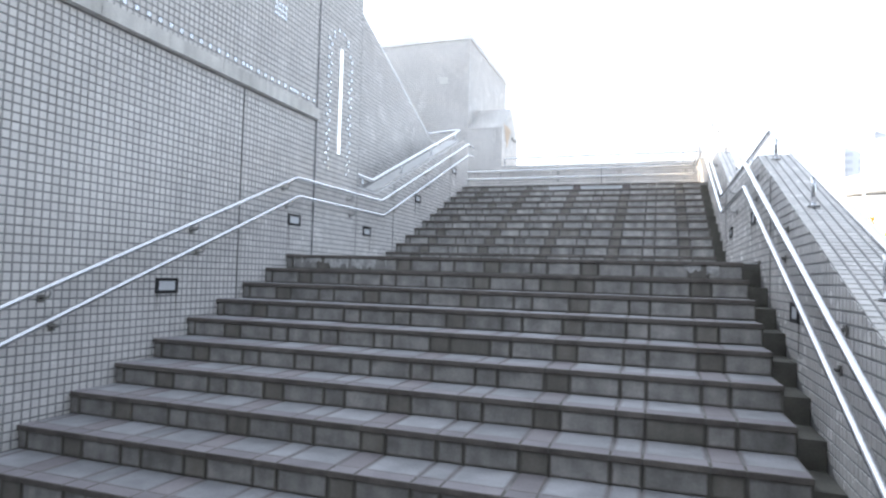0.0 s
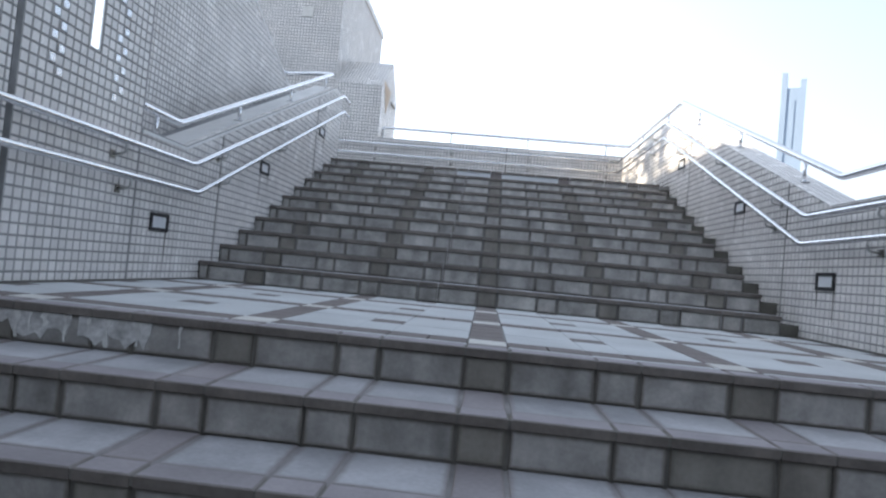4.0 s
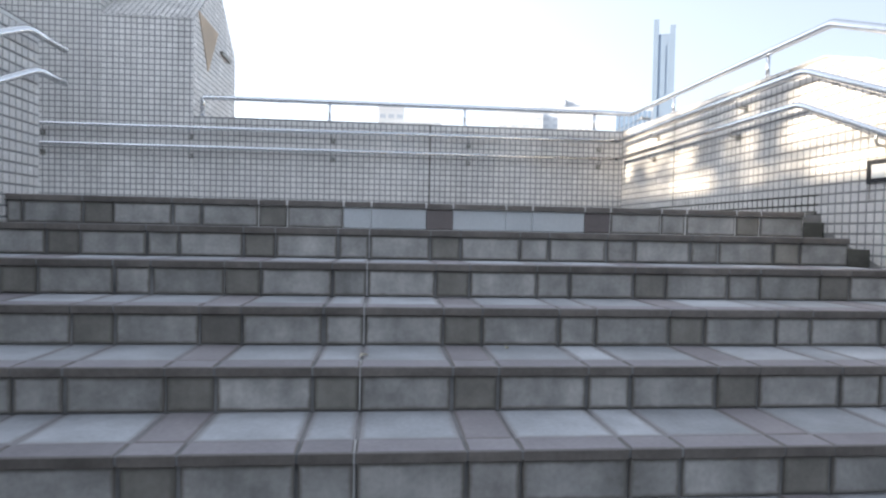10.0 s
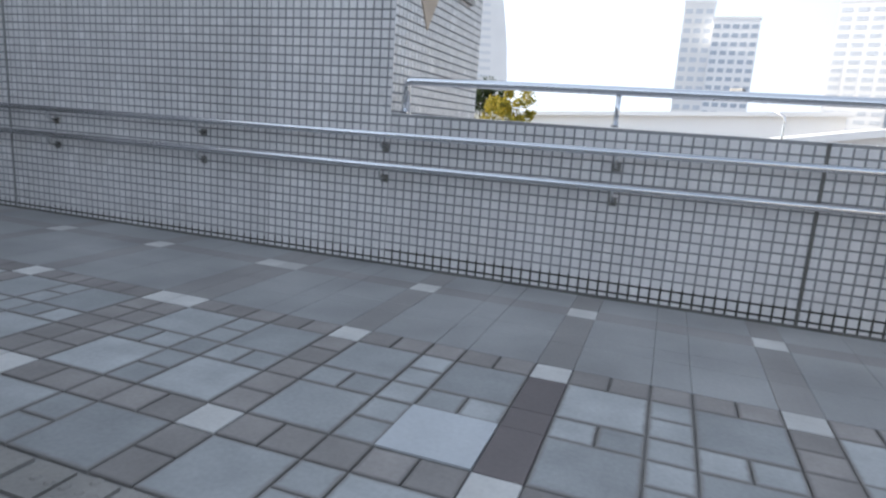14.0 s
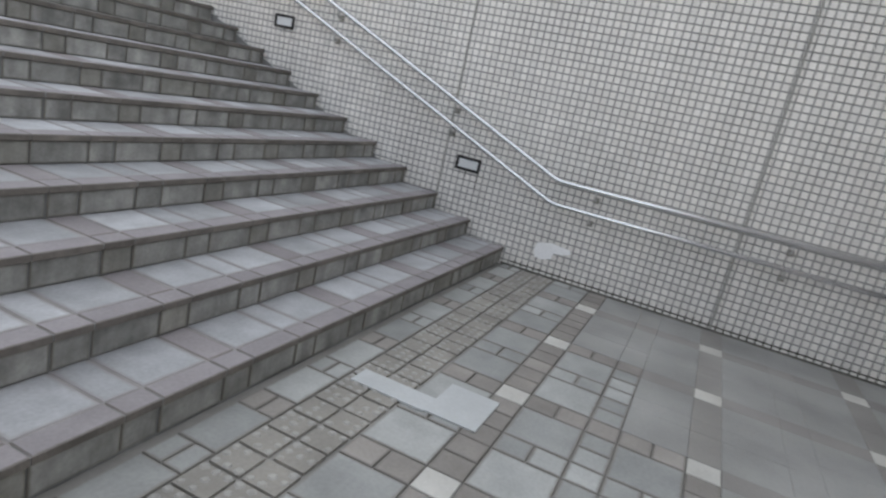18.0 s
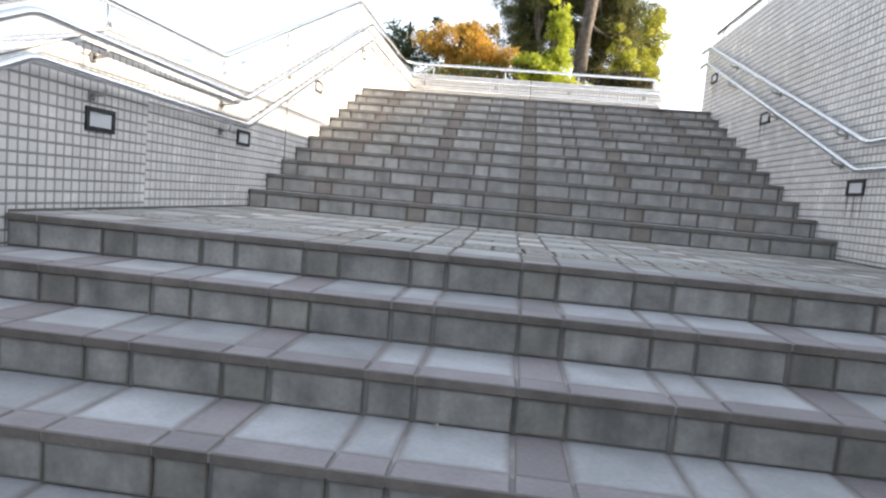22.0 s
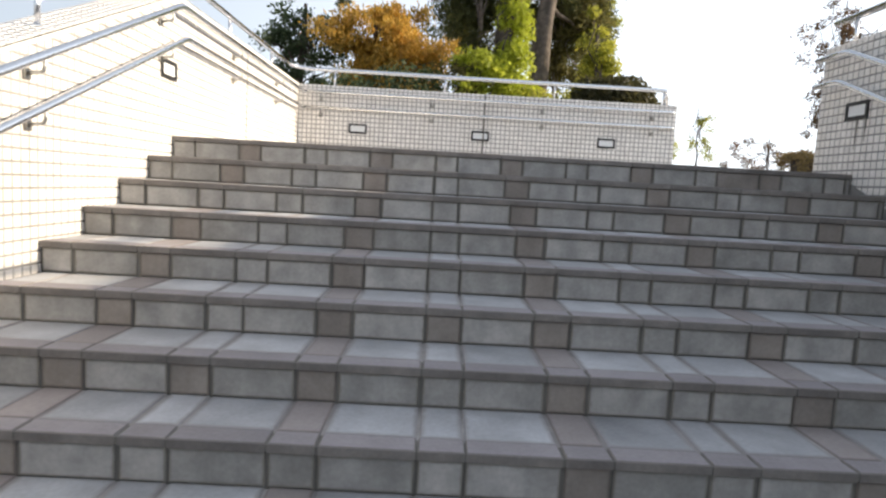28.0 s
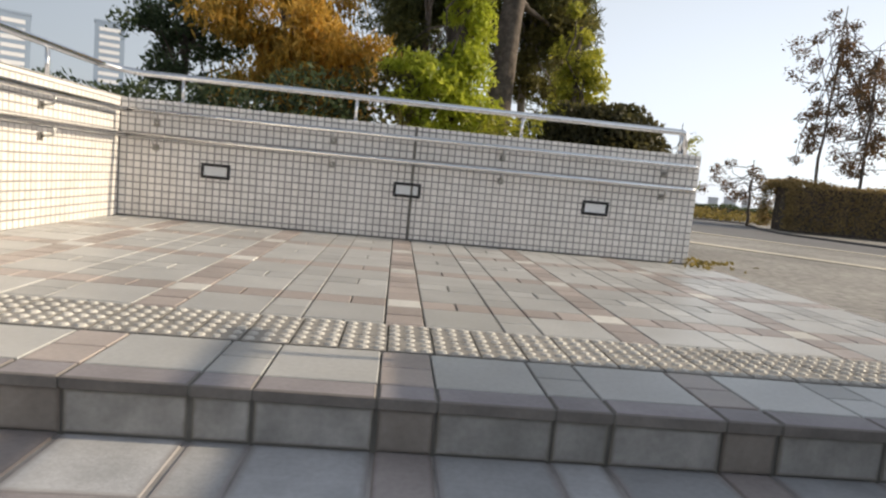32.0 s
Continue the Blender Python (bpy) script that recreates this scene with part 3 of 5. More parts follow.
tiled(tower, [
    dict(o=(X2R, E1 + 0.006, ZT1 - 0.02), u=(1, 0, 0), v=(0, 0, 1), n=(0, -1, 0), ulen=-0.92 - X2R, vlen=4.40, single=(3.3, 4.3, 0.2, 1.1)),
    dict(o=(-0.926, E1, 1.63), u=(0, 1, 0), v=(0, 0, 1), n=(1, 0, 0), ulen=4.0, vlen=4.40),
])
part("roof_edge", boxes("roof_edge", [(-6.4, -0.90, E1 - 0.02, 13.5, 6.03, 6.16)], COPING), tower, "pale metal roof edge")
part("vent_plate", boxes("vent_plate", [(-1.715, -1.495, E1 - 0.012, E1 + 0.006, 4.88, 5.07)], WHITE), tower, "small white vent plate")

# right wall of the upper stair: a retaining wall of the plaza
wall_upper = thing("wall_upper", "high pale tiled retaining wall beside the upper stair", "wall", kind="structure",
                   me=boxes("wall_upper", [(-6.05, X2R - 0.006, -4.02 + 0.006, E1 + 0.3, ZT1 - 0.5, 5.904)], GROUT))
tiled(wall_upper, [
    dict(o=(X2R - 0.006, -4.02, ZT1 - 0.02), u=(0, 1, 0), v=(0, 0, 1), n=(1, 0, 0), ulen=E1 + 4.02, vlen=4.28, 
         bot=lambda u: np.interp(u - 4.02, [-3.53, 0.1, 2.68, 6.3], [3.25, 1.6, 1.6, 0.0]), single=(9.4, 10.4, 0.55, 1.3)),
    dict(o=(-6.05, -4.014, ZT3), u=(1, 0, 0), v=(0, 0, 1), n=(0, -1, 0), ulen=0.334, vlen=0.955),
    dict(o=(X2R, -4.02, 5.904), u=(0, 1, 0), v=(-1, 0, 0), n=(0, 0, 1), ulen=E1 + 4.3, vlen=0.334),
])
wall_end = thing("wall_end", "low pale tiled wall across the top of the stair", "wall", kind="structure",
                 me=boxes("wall_end", [(-5.864, X2L, E2 - 0.334, E2 - 0.006, ZT3 - 0.3, 5.914)], GROUT))
tiled(wall_end, [
    dict(o=(X2L, E2 - 0.006, ZT3 - 0.01), u=(-1, 0, 0), v=(0, 0, 1), n=(0, 1, 0), ulen=4.936, vlen=0.972, single=(1.6, 3.4, 0.05, 0.6)),
    dict(o=(-5.864, E2 - 0.006, ZT3 - 0.01), u=(0, -1, 0), v=(0, 0, 1), n=(-1, 0, 0), ulen=0.33, vlen=0.972),
    dict(o=(X2L, E2, 5.914), u=(-1, 0, 0), v=(0, -1, 0), n=(0, 0, 1), ulen=4.936, vlen=0.334),
])

# thin joint strips in the long walls, sealed in grey on the high ones
for parent, b in ((wall_turn, (2.463, 2.482, E1 - 0.004, E1 + 0.01, ZT1, 2.64)), (tower, (-3.467, -3.45, E1 - 0.004, E1 + 0.01, ZT1, 6.0)),
                  (wall_upper, (-5.725, -5.709, 8.103, 8.122, ZT1, 5.9)), (wall_upper, (-5.725, -5.709, 5.563, 5.582, ZT1, 5.9)), (wall_upper, (-5.725, -5.709, 0.88, 0.898, ZT1, 5.9)),
                  (wall_end, (-3.366, -3.347, E2 - 0.01, E2 + 0.004, ZT3, 5.91))):
    part("joint_strip", boxes("joint_strip", [b], SEAL if parent in (tower, wall_upper) else JOINT), parent)

# narrow upright joints of the side walls, and a thin dark strip along the foot of the walls
for parent, x, y, z0, z1 in ((wall_left, 0.0, -0.81, ZG, 1.59), (ledge, 0.0, 2.81, 0.0, 1.20), (ledge, 0.0, 5.43, 1.2, 2.28), (wall_right, X1R, -0.45, -0.4, 0.65), (wall_right, X1R, 2.91, 0.0, 1.20), (wall_right, X1R, 5.46, 1.1, 2.25),
                             (wall_right, X1R, 8.2, ZT1, 2.6), (wall_left, X2L, -0.68, 3.4, 4.68), (wall_left, X2L, -5.2, ZT3, 5.9)):
    part("joint_strip", boxes("joint_strip", [(x - 0.004, x + 0.004, y - 0.006, y + 0.006, z0, z1)], SEAL), parent)
for parent, bx in ((wall_turn, (0.0, X1R, E1 - 0.012, E1, ZT1 - 0.01, ZT1 + 0.014)), (tower, (X2R, 0.0, E1 - 0.012, E1, ZT1 - 0.01, ZT1 + 0.014)), (wall_upper, (X2R, X2R + 0.012, Y2, E1, ZT1 - 0.01, ZT1 + 0.014)),
                   (wall_right, (X1R - 0.012, X1R, 6.3, E1, ZT1 - 0.01, ZT1 + 0.014)), (wall_end, (-5.86, X2L, E2, E2 + 0.012, ZT3 - 0.01, ZT3 + 0.012)), (wall_left, (X1L, X1L + 0.010, 0.02, 2.56, -0.01, 0.012)), (wall_right, (X1R - 0.012, X1R, 0.02, 2.6, -0.01, 0.014)),
                   (wall_upper, (X2R, X2R + 0.010, 0.1, 2.66, ZL2 - 0.01, ZL2 + 0.012)), (parapet, (X2L - 0.010, X2L, 0.1, 2.66, ZL2 - 0.01, ZL2 + 0.012))):
    part("foot_seal", boxes("foot_seal", [bx], JOINT), parent)

# grime in the lowest joints of the walls
for parent, bx in ((wall_turn, (0.0, X1R, E1 + 0.0045, E1 + 0.007, ZT1, ZT1 + 0.115)), (tower, (X2R, -0.92, E1 + 0.0045, E1 + 0.007, ZT1, ZT1 + 0.07)), (block, (-0.92, 0.0, E1 + 0.0045, E1 + 0.007, ZT1, ZT1 + 0.09)),
                   (wall_right, (X1R + 0.0045, X1R + 0.007, 6.3, E1, ZT1, ZT1 + 0.115)), (wall_upper, (X2R - 0.007, X2R - 0.0045, 6.4, E1, ZT1, ZT1 + 0.06))):
    part("foot_grime", boxes("foot_grime", [bx], GRIME), parent, "dark grime in the joints at the wall's foot")

# slot light and the bright tiles round it
slot = thing("slot_light", "tall narrow white slot light set in the tiled wall", "wall light", me=boxes("slot_light", [(-0.004, 0.004, 1.022, 1.092, 1.305, 2.63)], SLOT))
part("slot_frame", boxes("slot_frame", [(-0.006, 0.008, 1.012, 1.022, 1.295, 2.64), (-0.006, 0.008, 1.092, 1.102, 1.295, 2.64)], COPING), slot)


BRIGHT = slab_mesh("bright_tile", 0.042, 0.042, 0.004, GLOSS, 0.002)


def bright_tile(y, z):
    part("bright_tile", BRIGHT, wall_left, "", Matrix.Translation((0.0005, y, z)) @ Matrix.Rotation(radians(90), 4, "Y"))


# a staggered border round the slot, closing to an arch above it, and one dotted row over the stone band
for k in range(31):
    z = ZG + PITCH * (46.5 + k)
    for side in (-1, 1):
        for c in (4, 5):
            col = c - max(0, k - 27)
            if (k + c) % 2 == 0 and random.random() < 0.93:
                bright_tile(0.545 + PITCH * (8.5 + side * col), z)
for k in range(46, 139):
    if k % 2 == 0 or random.random() < 0.12:
        bright_tile(D0 + PITCH * (k + 0.5), 1.72 + PITCH * 1.5)
# a patch of glare on the wall, put in as a block of bright tiles
for k in range(4):
    for q in range(3):
        bright_tile(-0.36 + k * PITCH, 2.52 + q * PITCH)
# sunlight thrown back onto the wall, painted as a jagged white patch
jag = [(6.60, 1.80), (6.66, 1.79), (6.75, 1.815), (6.76, 1.87), (6.83, 1.875), (6.90, 1.90), (6.90, 1.935), (6.80, 1.945), (6.74, 1.955), (6.66, 1.94), (6.60, 1.925), (6.585, 1.87)]
part("pale_stain", prism("pale_stain", jag, "x", X2R - 0.004, X2R + 0.0025, REFLECTION), wall_upper, "white patch of reflected light painted on the tiles")

# ---------- flights of steps ----------
def columns(x0, x1, off):
    """Pieces across a run: (from, to, kind) with kind b brown, a large pale, s small pale."""
    cuts, k = [], math.floor((x0 - off) / P4) - 1
    while off + k * P4 < x1:
        base = off + k * P4
        for a, b, kind in ((0, U1, "b"), (U1, 3 * U1, "a"), (3 * U1, 4 * U1, "s"), (4 * U1, 6 * U1, "a")):
            lo, hi = max(base + a, x0), min(base + b, x1)
            if hi - lo > 0.02:
                cuts.append((lo, hi, kind))
        k += 1
    return cuts


JO = 0.007


def settle():
    """The slight lean of a block that has settled in its bed."""
    return Matrix.Rotation(radians(random.uniform(-0.35, 0.35)), 4, "X") @ Matrix.Rotation(radians(random.uniform(-0.3, 0.3)), 4, "Y")


NOSE_D, NOSE_T = 0.105, 0.031


def flight(name, label, y0, sign, x0, x1, z0, count, off, special=None, mortar=JOINT, gap=JO, face=RISER, lip=NOSE_EDGE_GREY, brown=RBROWN, strip=TREADB, pale=TREADP, bed=None):
    """Steps that climb from z0; nosing i stands at y0 + sign * (i - 1) * G."""
    base = thing(name, label, "stairs", "flights of the stair", "structure", at=((x0 + x1) / 2, y0, z0))
    loc = Vector(base.location)
    cols = columns(x0, x1, off)
    run = count * G
    for i in range(1, count + 1):
        yn, zt = y0 + sign * (i - 1) * G, z0 + i * R
        far = yn + sign * (G + 0.06) if i < count else yn + sign * 0.42
        pale_from = 1.25 if i == count and special else x1
        core = boxes("step", [(x0, pale_from, min(yn + sign * 0.022, far), max(yn + sign * 0.022, far), z0 - 0.3, zt - 0.009),
                              (x0, pale_from, min(yn + sign * 0.004, yn + sign * 0.09), max(yn + sign * 0.004, yn + sign * 0.09), zt - NOSE_T + 0.003, zt - 0.0045)], mortar)
        core.transform(Matrix.Translation(-loc))
        step = part("step", core, base)
        if bed and i < count:
            part("bedding", boxes("bedding", [(x0 + 0.001, x1 - 0.001, *sorted((yn + sign * (NOSE_D - 0.012), yn + sign * (G + 0.03))), zt - 0.014, zt - 0.0055)], bed), step, "", Matrix.Translation(-loc))
        if pale_from < x1:
            part("pale_mortar", boxes("pale_mortar", [(pale_from, x1, yn + 0.022, far, z0 - 0.3, zt - 0.009), (pale_from, x1, yn + 0.004, yn + 0.09, zt - NOSE_T + 0.003, zt - 0.0045)], JOINT_PALE), step, "pale repair mortar in the joints", Matrix.Translation(-loc))
        for lo, hi, kind in cols:
            w, cx = hi - lo - gap * random.uniform(0.6, 1.4), (lo + hi) / 2 + random.uniform(-0.2, 0.2) * gap
            rnd = random.random()
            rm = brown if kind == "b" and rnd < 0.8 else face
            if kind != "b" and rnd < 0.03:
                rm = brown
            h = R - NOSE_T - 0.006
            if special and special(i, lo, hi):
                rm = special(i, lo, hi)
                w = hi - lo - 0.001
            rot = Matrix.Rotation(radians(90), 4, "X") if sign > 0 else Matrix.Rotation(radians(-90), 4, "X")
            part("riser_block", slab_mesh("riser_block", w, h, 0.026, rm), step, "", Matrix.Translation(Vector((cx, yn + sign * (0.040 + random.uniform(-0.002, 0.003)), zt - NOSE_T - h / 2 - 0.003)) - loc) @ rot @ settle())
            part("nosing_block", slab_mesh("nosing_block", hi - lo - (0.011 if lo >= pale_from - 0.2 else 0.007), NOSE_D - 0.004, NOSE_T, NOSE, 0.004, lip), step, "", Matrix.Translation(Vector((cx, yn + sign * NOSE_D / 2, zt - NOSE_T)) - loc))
            if i < count:
                d = G - NOSE_D - 0.004 + 0.036
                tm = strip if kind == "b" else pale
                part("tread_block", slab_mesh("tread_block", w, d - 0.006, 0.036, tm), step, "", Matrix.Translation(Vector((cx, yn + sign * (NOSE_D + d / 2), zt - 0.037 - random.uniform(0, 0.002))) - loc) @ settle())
    return base


def pale_patch(i, lo, hi):
    if i == 11 and BX1 - 0.47 < (lo + hi) / 2 < BX1 + 1.06:
        return PBROWN if hi - lo < 0.16 and abs(((lo - BX1) / P4) - round((lo - BX1) / P4)) < 0.02 else PATCH
    return None


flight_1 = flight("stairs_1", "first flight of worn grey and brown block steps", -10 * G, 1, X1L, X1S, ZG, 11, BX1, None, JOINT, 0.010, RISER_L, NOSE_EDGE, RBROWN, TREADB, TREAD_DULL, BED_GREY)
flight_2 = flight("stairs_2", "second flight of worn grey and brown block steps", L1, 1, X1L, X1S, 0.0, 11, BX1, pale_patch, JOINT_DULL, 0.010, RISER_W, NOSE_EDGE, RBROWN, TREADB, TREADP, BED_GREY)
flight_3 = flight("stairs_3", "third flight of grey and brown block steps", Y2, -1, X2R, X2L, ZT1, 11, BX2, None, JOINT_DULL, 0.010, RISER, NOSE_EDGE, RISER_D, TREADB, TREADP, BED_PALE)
flight_4 = flight("stairs_4", "fourth flight of grey and brown block steps, partly sunlit", L2Y, -1, X2R, X2L, ZL2, 11, BX2, None, JOINT, 0.010, RISER_P, NOSE_EDGE_GREY, RPINK, TREADR, TREADP, BED_PALE)
# lime that has run down the riser under the lower landing
for x, w, drop in ((0.10, 0.012, 0.09), (0.55, 0.02, 0.10), (0.60, 0.012, 0.07), (0.74, 0.016, 0.10), (0.83, 0.012, 0.06), (0.90, 0.026, 0.105), (1.18, 0.010, 0.08), (0.20, 0.02, 0.05), (0.42, 0.03, 0.04), (0.66, 0.03, 0.05), (1.02, 0.018, 0.09), (0.33, 0.012, 0.08)):
    edge_l = [(x - w * (0.5 + 0.3 * math.sin(37 * x + 1.3 * k)) * (1 - 0.09 * k), -NOSE_T - 0.004 - drop * k / 6) for k in range(7)]
    edge_r = [(x + w * (0.5 + 0.3 * math.sin(23 * x + 1.1 * k)) * (1 - 0.09 * k), -NOSE_T - 0.004 - drop * k / 6) for k in range(7)]
    part("lime_bloom", prism("lime_bloom", edge_l + edge_r[::-1], "y", 0.0105, 0.0145, SALT), flight_1, "pale lime bloom run down the riser", Matrix.Translation(-flight_1.location))
for xa, xb, drop in ((0.25, 0.42, 0.045), (0.47, 0.76, 0.095), (0.79, 1.07, 0.10), (4.02, 4.16, 0.06), (4.2, 4.3, 0.075)):
    n = int((xb - xa) / 0.022)
    low = [(xa + (xb - xa) * k / n, -NOSE_T - 0.012 - drop * random.uniform(0.25, 1.0)) for k in range(n + 1)]
    part("lime_wash", prism("lime_wash", low + [(xb, -NOSE_T - 0.004), (xa, -NOSE_T - 0.004)], "y", 0.0118, 0.0145, LIME_WASH), flight_1, "thin pale lime wash on the riser", Matrix.Translation(-flight_1.location))
for i in range(1, 11):
    # a paler mortar line in one joint of the second flight
    x, yn, zt = BX1 - 2 * U1, L1 + (i - 1) * G, i * R
    part("pale_joint", boxes("pale_joint", [(x - 0.003, x + 0.003, yn - 0.0012, yn + NOSE_D, zt - NOSE_T, zt + 0.0005), (x - 0.003, x + 0.003, yn + 0.0135, yn + 0.02, zt - R + 0.004, zt - NOSE_T)], JOINT_LIGHT), flight_2, "pale mortar line in a joint", Matrix.Translation(-flight_2.location))
string = thing("stair_gutter", "stepped dark gutter beside the lower stair", "stairs", kind="structure",
               me=boxes("stair_gutter", [(X1S + 0.002, X1R, -10 * G + i * G + 0.02, -9 * G + i * G + 0.02, ZG - 0.1, ZG + (i + 1) * R - 0.06) for i in range(11)]
                        + [(X1S + 0.002, X1R, L1 + i * G + 0.02, L1 + (i + 1) * G + 0.02, -0.1, (i + 1) * R - 0.06) for i in range(11)], GUTTER))

# ---------- landings ----------
def paving(base, x0, x1, y0, y1, z, offx, rows, style, joint=JO):
    """Blocks of a landing. rows: (from, to, kind) along y, kind as in columns(), t for a tactile row."""
    loc = Vector(base.location)

    def lay(xa, xb, ya, yb, mat, j=joint):
        if xb - xa > 0.02 and yb - ya > 0.02:
            part("paving_block", slab_mesh("paving_block", xb - xa - j, yb - ya - j, 0.03, mat, 0.003), base, "",
                 Matrix.Translation(Vector(((xa + xb) / 2, (ya + yb) / 2, z - 0.03 - random.uniform(0, 0.0015))) - loc) @ settle())

    for ya, yb, rk in rows:
        if rk == "t":
            continue
        for xa, xb, ck in columns(x0, x1, offx):
            xm, ym = (xa + xb) / 2, (ya + yb) / 2
            if style == "mortar":
                if ck == "b" and rk == "b":
                    lay(xa, xb, ya, yb, WHITE)
                elif ck == "b" or rk == "b":
                    n = 2 if max(xb - xa, yb - ya) > 0.2 else 1
                    for q in range(n):
                        if xb - xa > yb - ya:
                            lay(xa + (xb - xa) * q / n, xa + (xb - xa) * (q + 1) / n, ya, yb, PBROWN, 0.004)
                        else:
                            lay(xa, xb, ya + (yb - ya) * q / n, ya + (yb - ya) * (q + 1) / n, PBROWN, 0.004)
                else:
                    lay(xa, xb, ya, yb, PBROWN if ck == "s" and rk == "s" else PATCH, 0.001)
                continue
            warm, pale = (PINK, CLEAN) if style == "warm" else (BROWN, BLOCK)
            if style == "grey" and z < 2 and 1.2 < xm < 3.4 and (yb < 6.6 or (ck == "b" and xm < 1.5 and ya < 7.9)):
                lay(xa, xb, ya, yb, (WHITE if rk == "b" else PBROWN) if ck == "b" else PATCH, 0.004)
                continue
            if style == "grey" and z < 2 and (ya > 8.2 or (xm < -3.4 and ya > 7.7) or (xm < -4.4 and ya > 7.25)):
                lay(xa, xb, ya, yb, WHITE if ck == "b" and rk == "b" else (OVERB if "b" in (ck, rk) else OVER), 0.0006)
                continue
            if ck == "b" and rk == "b":
                lay(xa, xb, ya, yb, WHITE)
            elif ck == "b" and rk == "a":
                lay(xa, xb, ya, ym, warm), lay(xa, xb, ym, yb, warm)
            elif rk == "b" and ck == "a":
                lay(xa, xm, ya, yb, warm), lay(xm, xb, ya, yb, warm)
            elif ck == "b" or rk == "b":
                lay(xa, xb, ya, yb, warm)
            elif ck == "s" and rk == "a":
                lay(xa, xb, ya, ym, pale), lay(xa, xb, ym, yb, pale)
            elif rk == "s" and ck == "a":
                lay(xa, xm, ya, yb, pale), lay(xm, xb, ya, yb, pale)
            else:
                lay(xa, xb, ya, yb, pale)


def tactile(base, x0, x1, y0, y1, z, worn=0.0, studs=TACTILE, gap=0.004):
    """A row of warning blocks with rounded studs."""
    loc = Vector(base.location)
    V, F, W, Q = [], [], [], []
    n = max(1, int(round((x1 - x0) / 0.153)))
    w = (x1 - x0) / n
    ring = [(math.cos(a), math.sin(a)) for a in (math.pi / 4 * q for q in range(8))]
    cap = np.array([[e, (e + 1) % 8, (e + 1) % 8 + 8, e + 8] for e in range(8)] + [[8, 9, 10, 11], [8, 11, 12, 15], [12, 13, 14, 15]])
    for i in range(n):
        for j in (0, 1):
            xa, ya, d = x0 + i * w, y0 + j * (y1 - y0) / 2, (y1 - y0) / 2
            g = [gap * random.uniform(0.6, 1.5) for _ in range(4)]
            F.append(BOX_F + 8 * len(V)), V.append(box_verts(xa + g[0], xa + w - g[1], ya + g[2], ya + d - g[3], z - 0.03, z))
            for p in range(3):
                for q in range(3):
                    if random.random() < worn:
                        continue
                    cx, cy, s_ = xa + w * (p + 0.5) / 3, ya + d * (q + 0.5) / 3, random.uniform(0.8, 1.1)
                    lo = [(cx + 0.018 * s_ * c, cy + 0.018 * s_ * s, z) for c, s in ring]
                    hi = [(cx + 0.011 * s_ * c, cy + 0.011 * s_ * s, z + 0.006 * s_) for c, s in ring]
                    Q.append(cap + 16 * len(W)), W.append(np.array(lo + hi))
    for name, vs, fs, mat, lab in (("tactile_blocks", V, F, TACTILE, "row of worn warning blocks"), ("stud_field", W, Q, studs, "rounded studs of the warning blocks")):
        if vs:
            ob = part(name, mesh(name, np.concatenate(vs) - np.array(loc), np.concatenate(fs), mat), base, lab)
            ob["kind"] = "stuff"


def landing(name, label, x0, x1, y0, y1, z, mortar=JOINT):
    return thing(name, label, "landing", kind="structure", at=((x0 + x1) / 2, (y0 + y1) / 2, z),
                 me=boxes(name, [(-(x1 - x0) / 2, (x1 - x0) / 2, -(y1 - y0) / 2, (y1 - y0) / 2, -0.6, -0.012)], mortar))


def rows_of(y0, y1, off):
    return columns(y0, y1, off)


floor_1 = landing("floor_landing_lower", "landing of pale mortar with brown bands", X1L, X1R, 0.06, L1 + 0.08, 0.0)
paving(floor_1, X1L, X1R, 0.11, L1 + 0.03, 0.0, BX1, rows_of(0.11, L1 + 0.03, 1.975), "mortar")
floor_2 = landing("floor_turn", "turning landing paved with pale and brown blocks", X2R, X1R, TOP1 + 0.04, E1, ZT1, JOINT_MID)
XM = -0.531
rows_t = rows_of(6.834, E1, 7.14)
paving(floor_2, XM, X1R, 0, 0, ZT1, BX1, [(TOP1 + 0.108, 6.528, "a")] + rows_t, "grey")
paving(floor_2, X2R, XM, 0, 0, ZT1, XM - U1, [(Y2 + 0.02, 6.528, "a")] + rows_t, "grey")
tactile(floor_2, X2R + 0.02, X2L, 6.53, 6.832, ZT1, 0.3, STUD_GREY, 0.008)
tactile(floor_2, XM + 0.0, X1R - 0.3, 6.53, 6.832, ZT1, 0.6, TACTILE, 0.009)
part("pale_patch", boxes("pale_patch", [(1.308, 1.456, 6.535, 6.828, ZT1 + 0.001, ZT1 + 0.007), (1.0, 1.302, 7.297, 7.596, ZT1 - 0.01, ZT1 + 0.004), (-3.0, -2.86, 6.57, 6.95, ZT1 + 0.001, ZT1 + 0.009), (-3.2, -2.87, 6.95, 7.2, ZT1 + 0.001, ZT1 + 0.009)], PATCH), floor_2, "pale mortar patch", Matrix.Translation(-floor_2.location))
floor_3 = landing("floor_landing_upper", "upper landing paved with pale and brown blocks", X2R, X2L, L2Y - 0.06, Y2 - 10 * G - 0.04, ZL2)
rows_u = [(0.732, 1.036, "a"), (1.036, 1.193, "b"), (1.193, 1.498, "a"), (1.498, 1.655, "b"), (1.655, 1.961, "a"), (2.268, Y2 - 10 * G - 0.108, "a")]
paving(floor_3, X2R, X2L, 0, 0, ZL2, BX2, [(L2Y - 0.03, 0.42, "a")] + rows_u, "grey")
tactile(floor_3, X2R + 0.02, X2L - 0.02, 0.424, 0.728, ZL2, 0.85, TACTILE, 0.005)
tactile(floor_3, X2R + 0.02, X2L - 0.02, 1.963, 2.266, ZL2, 0.35, STUD_GREY, 0.009)
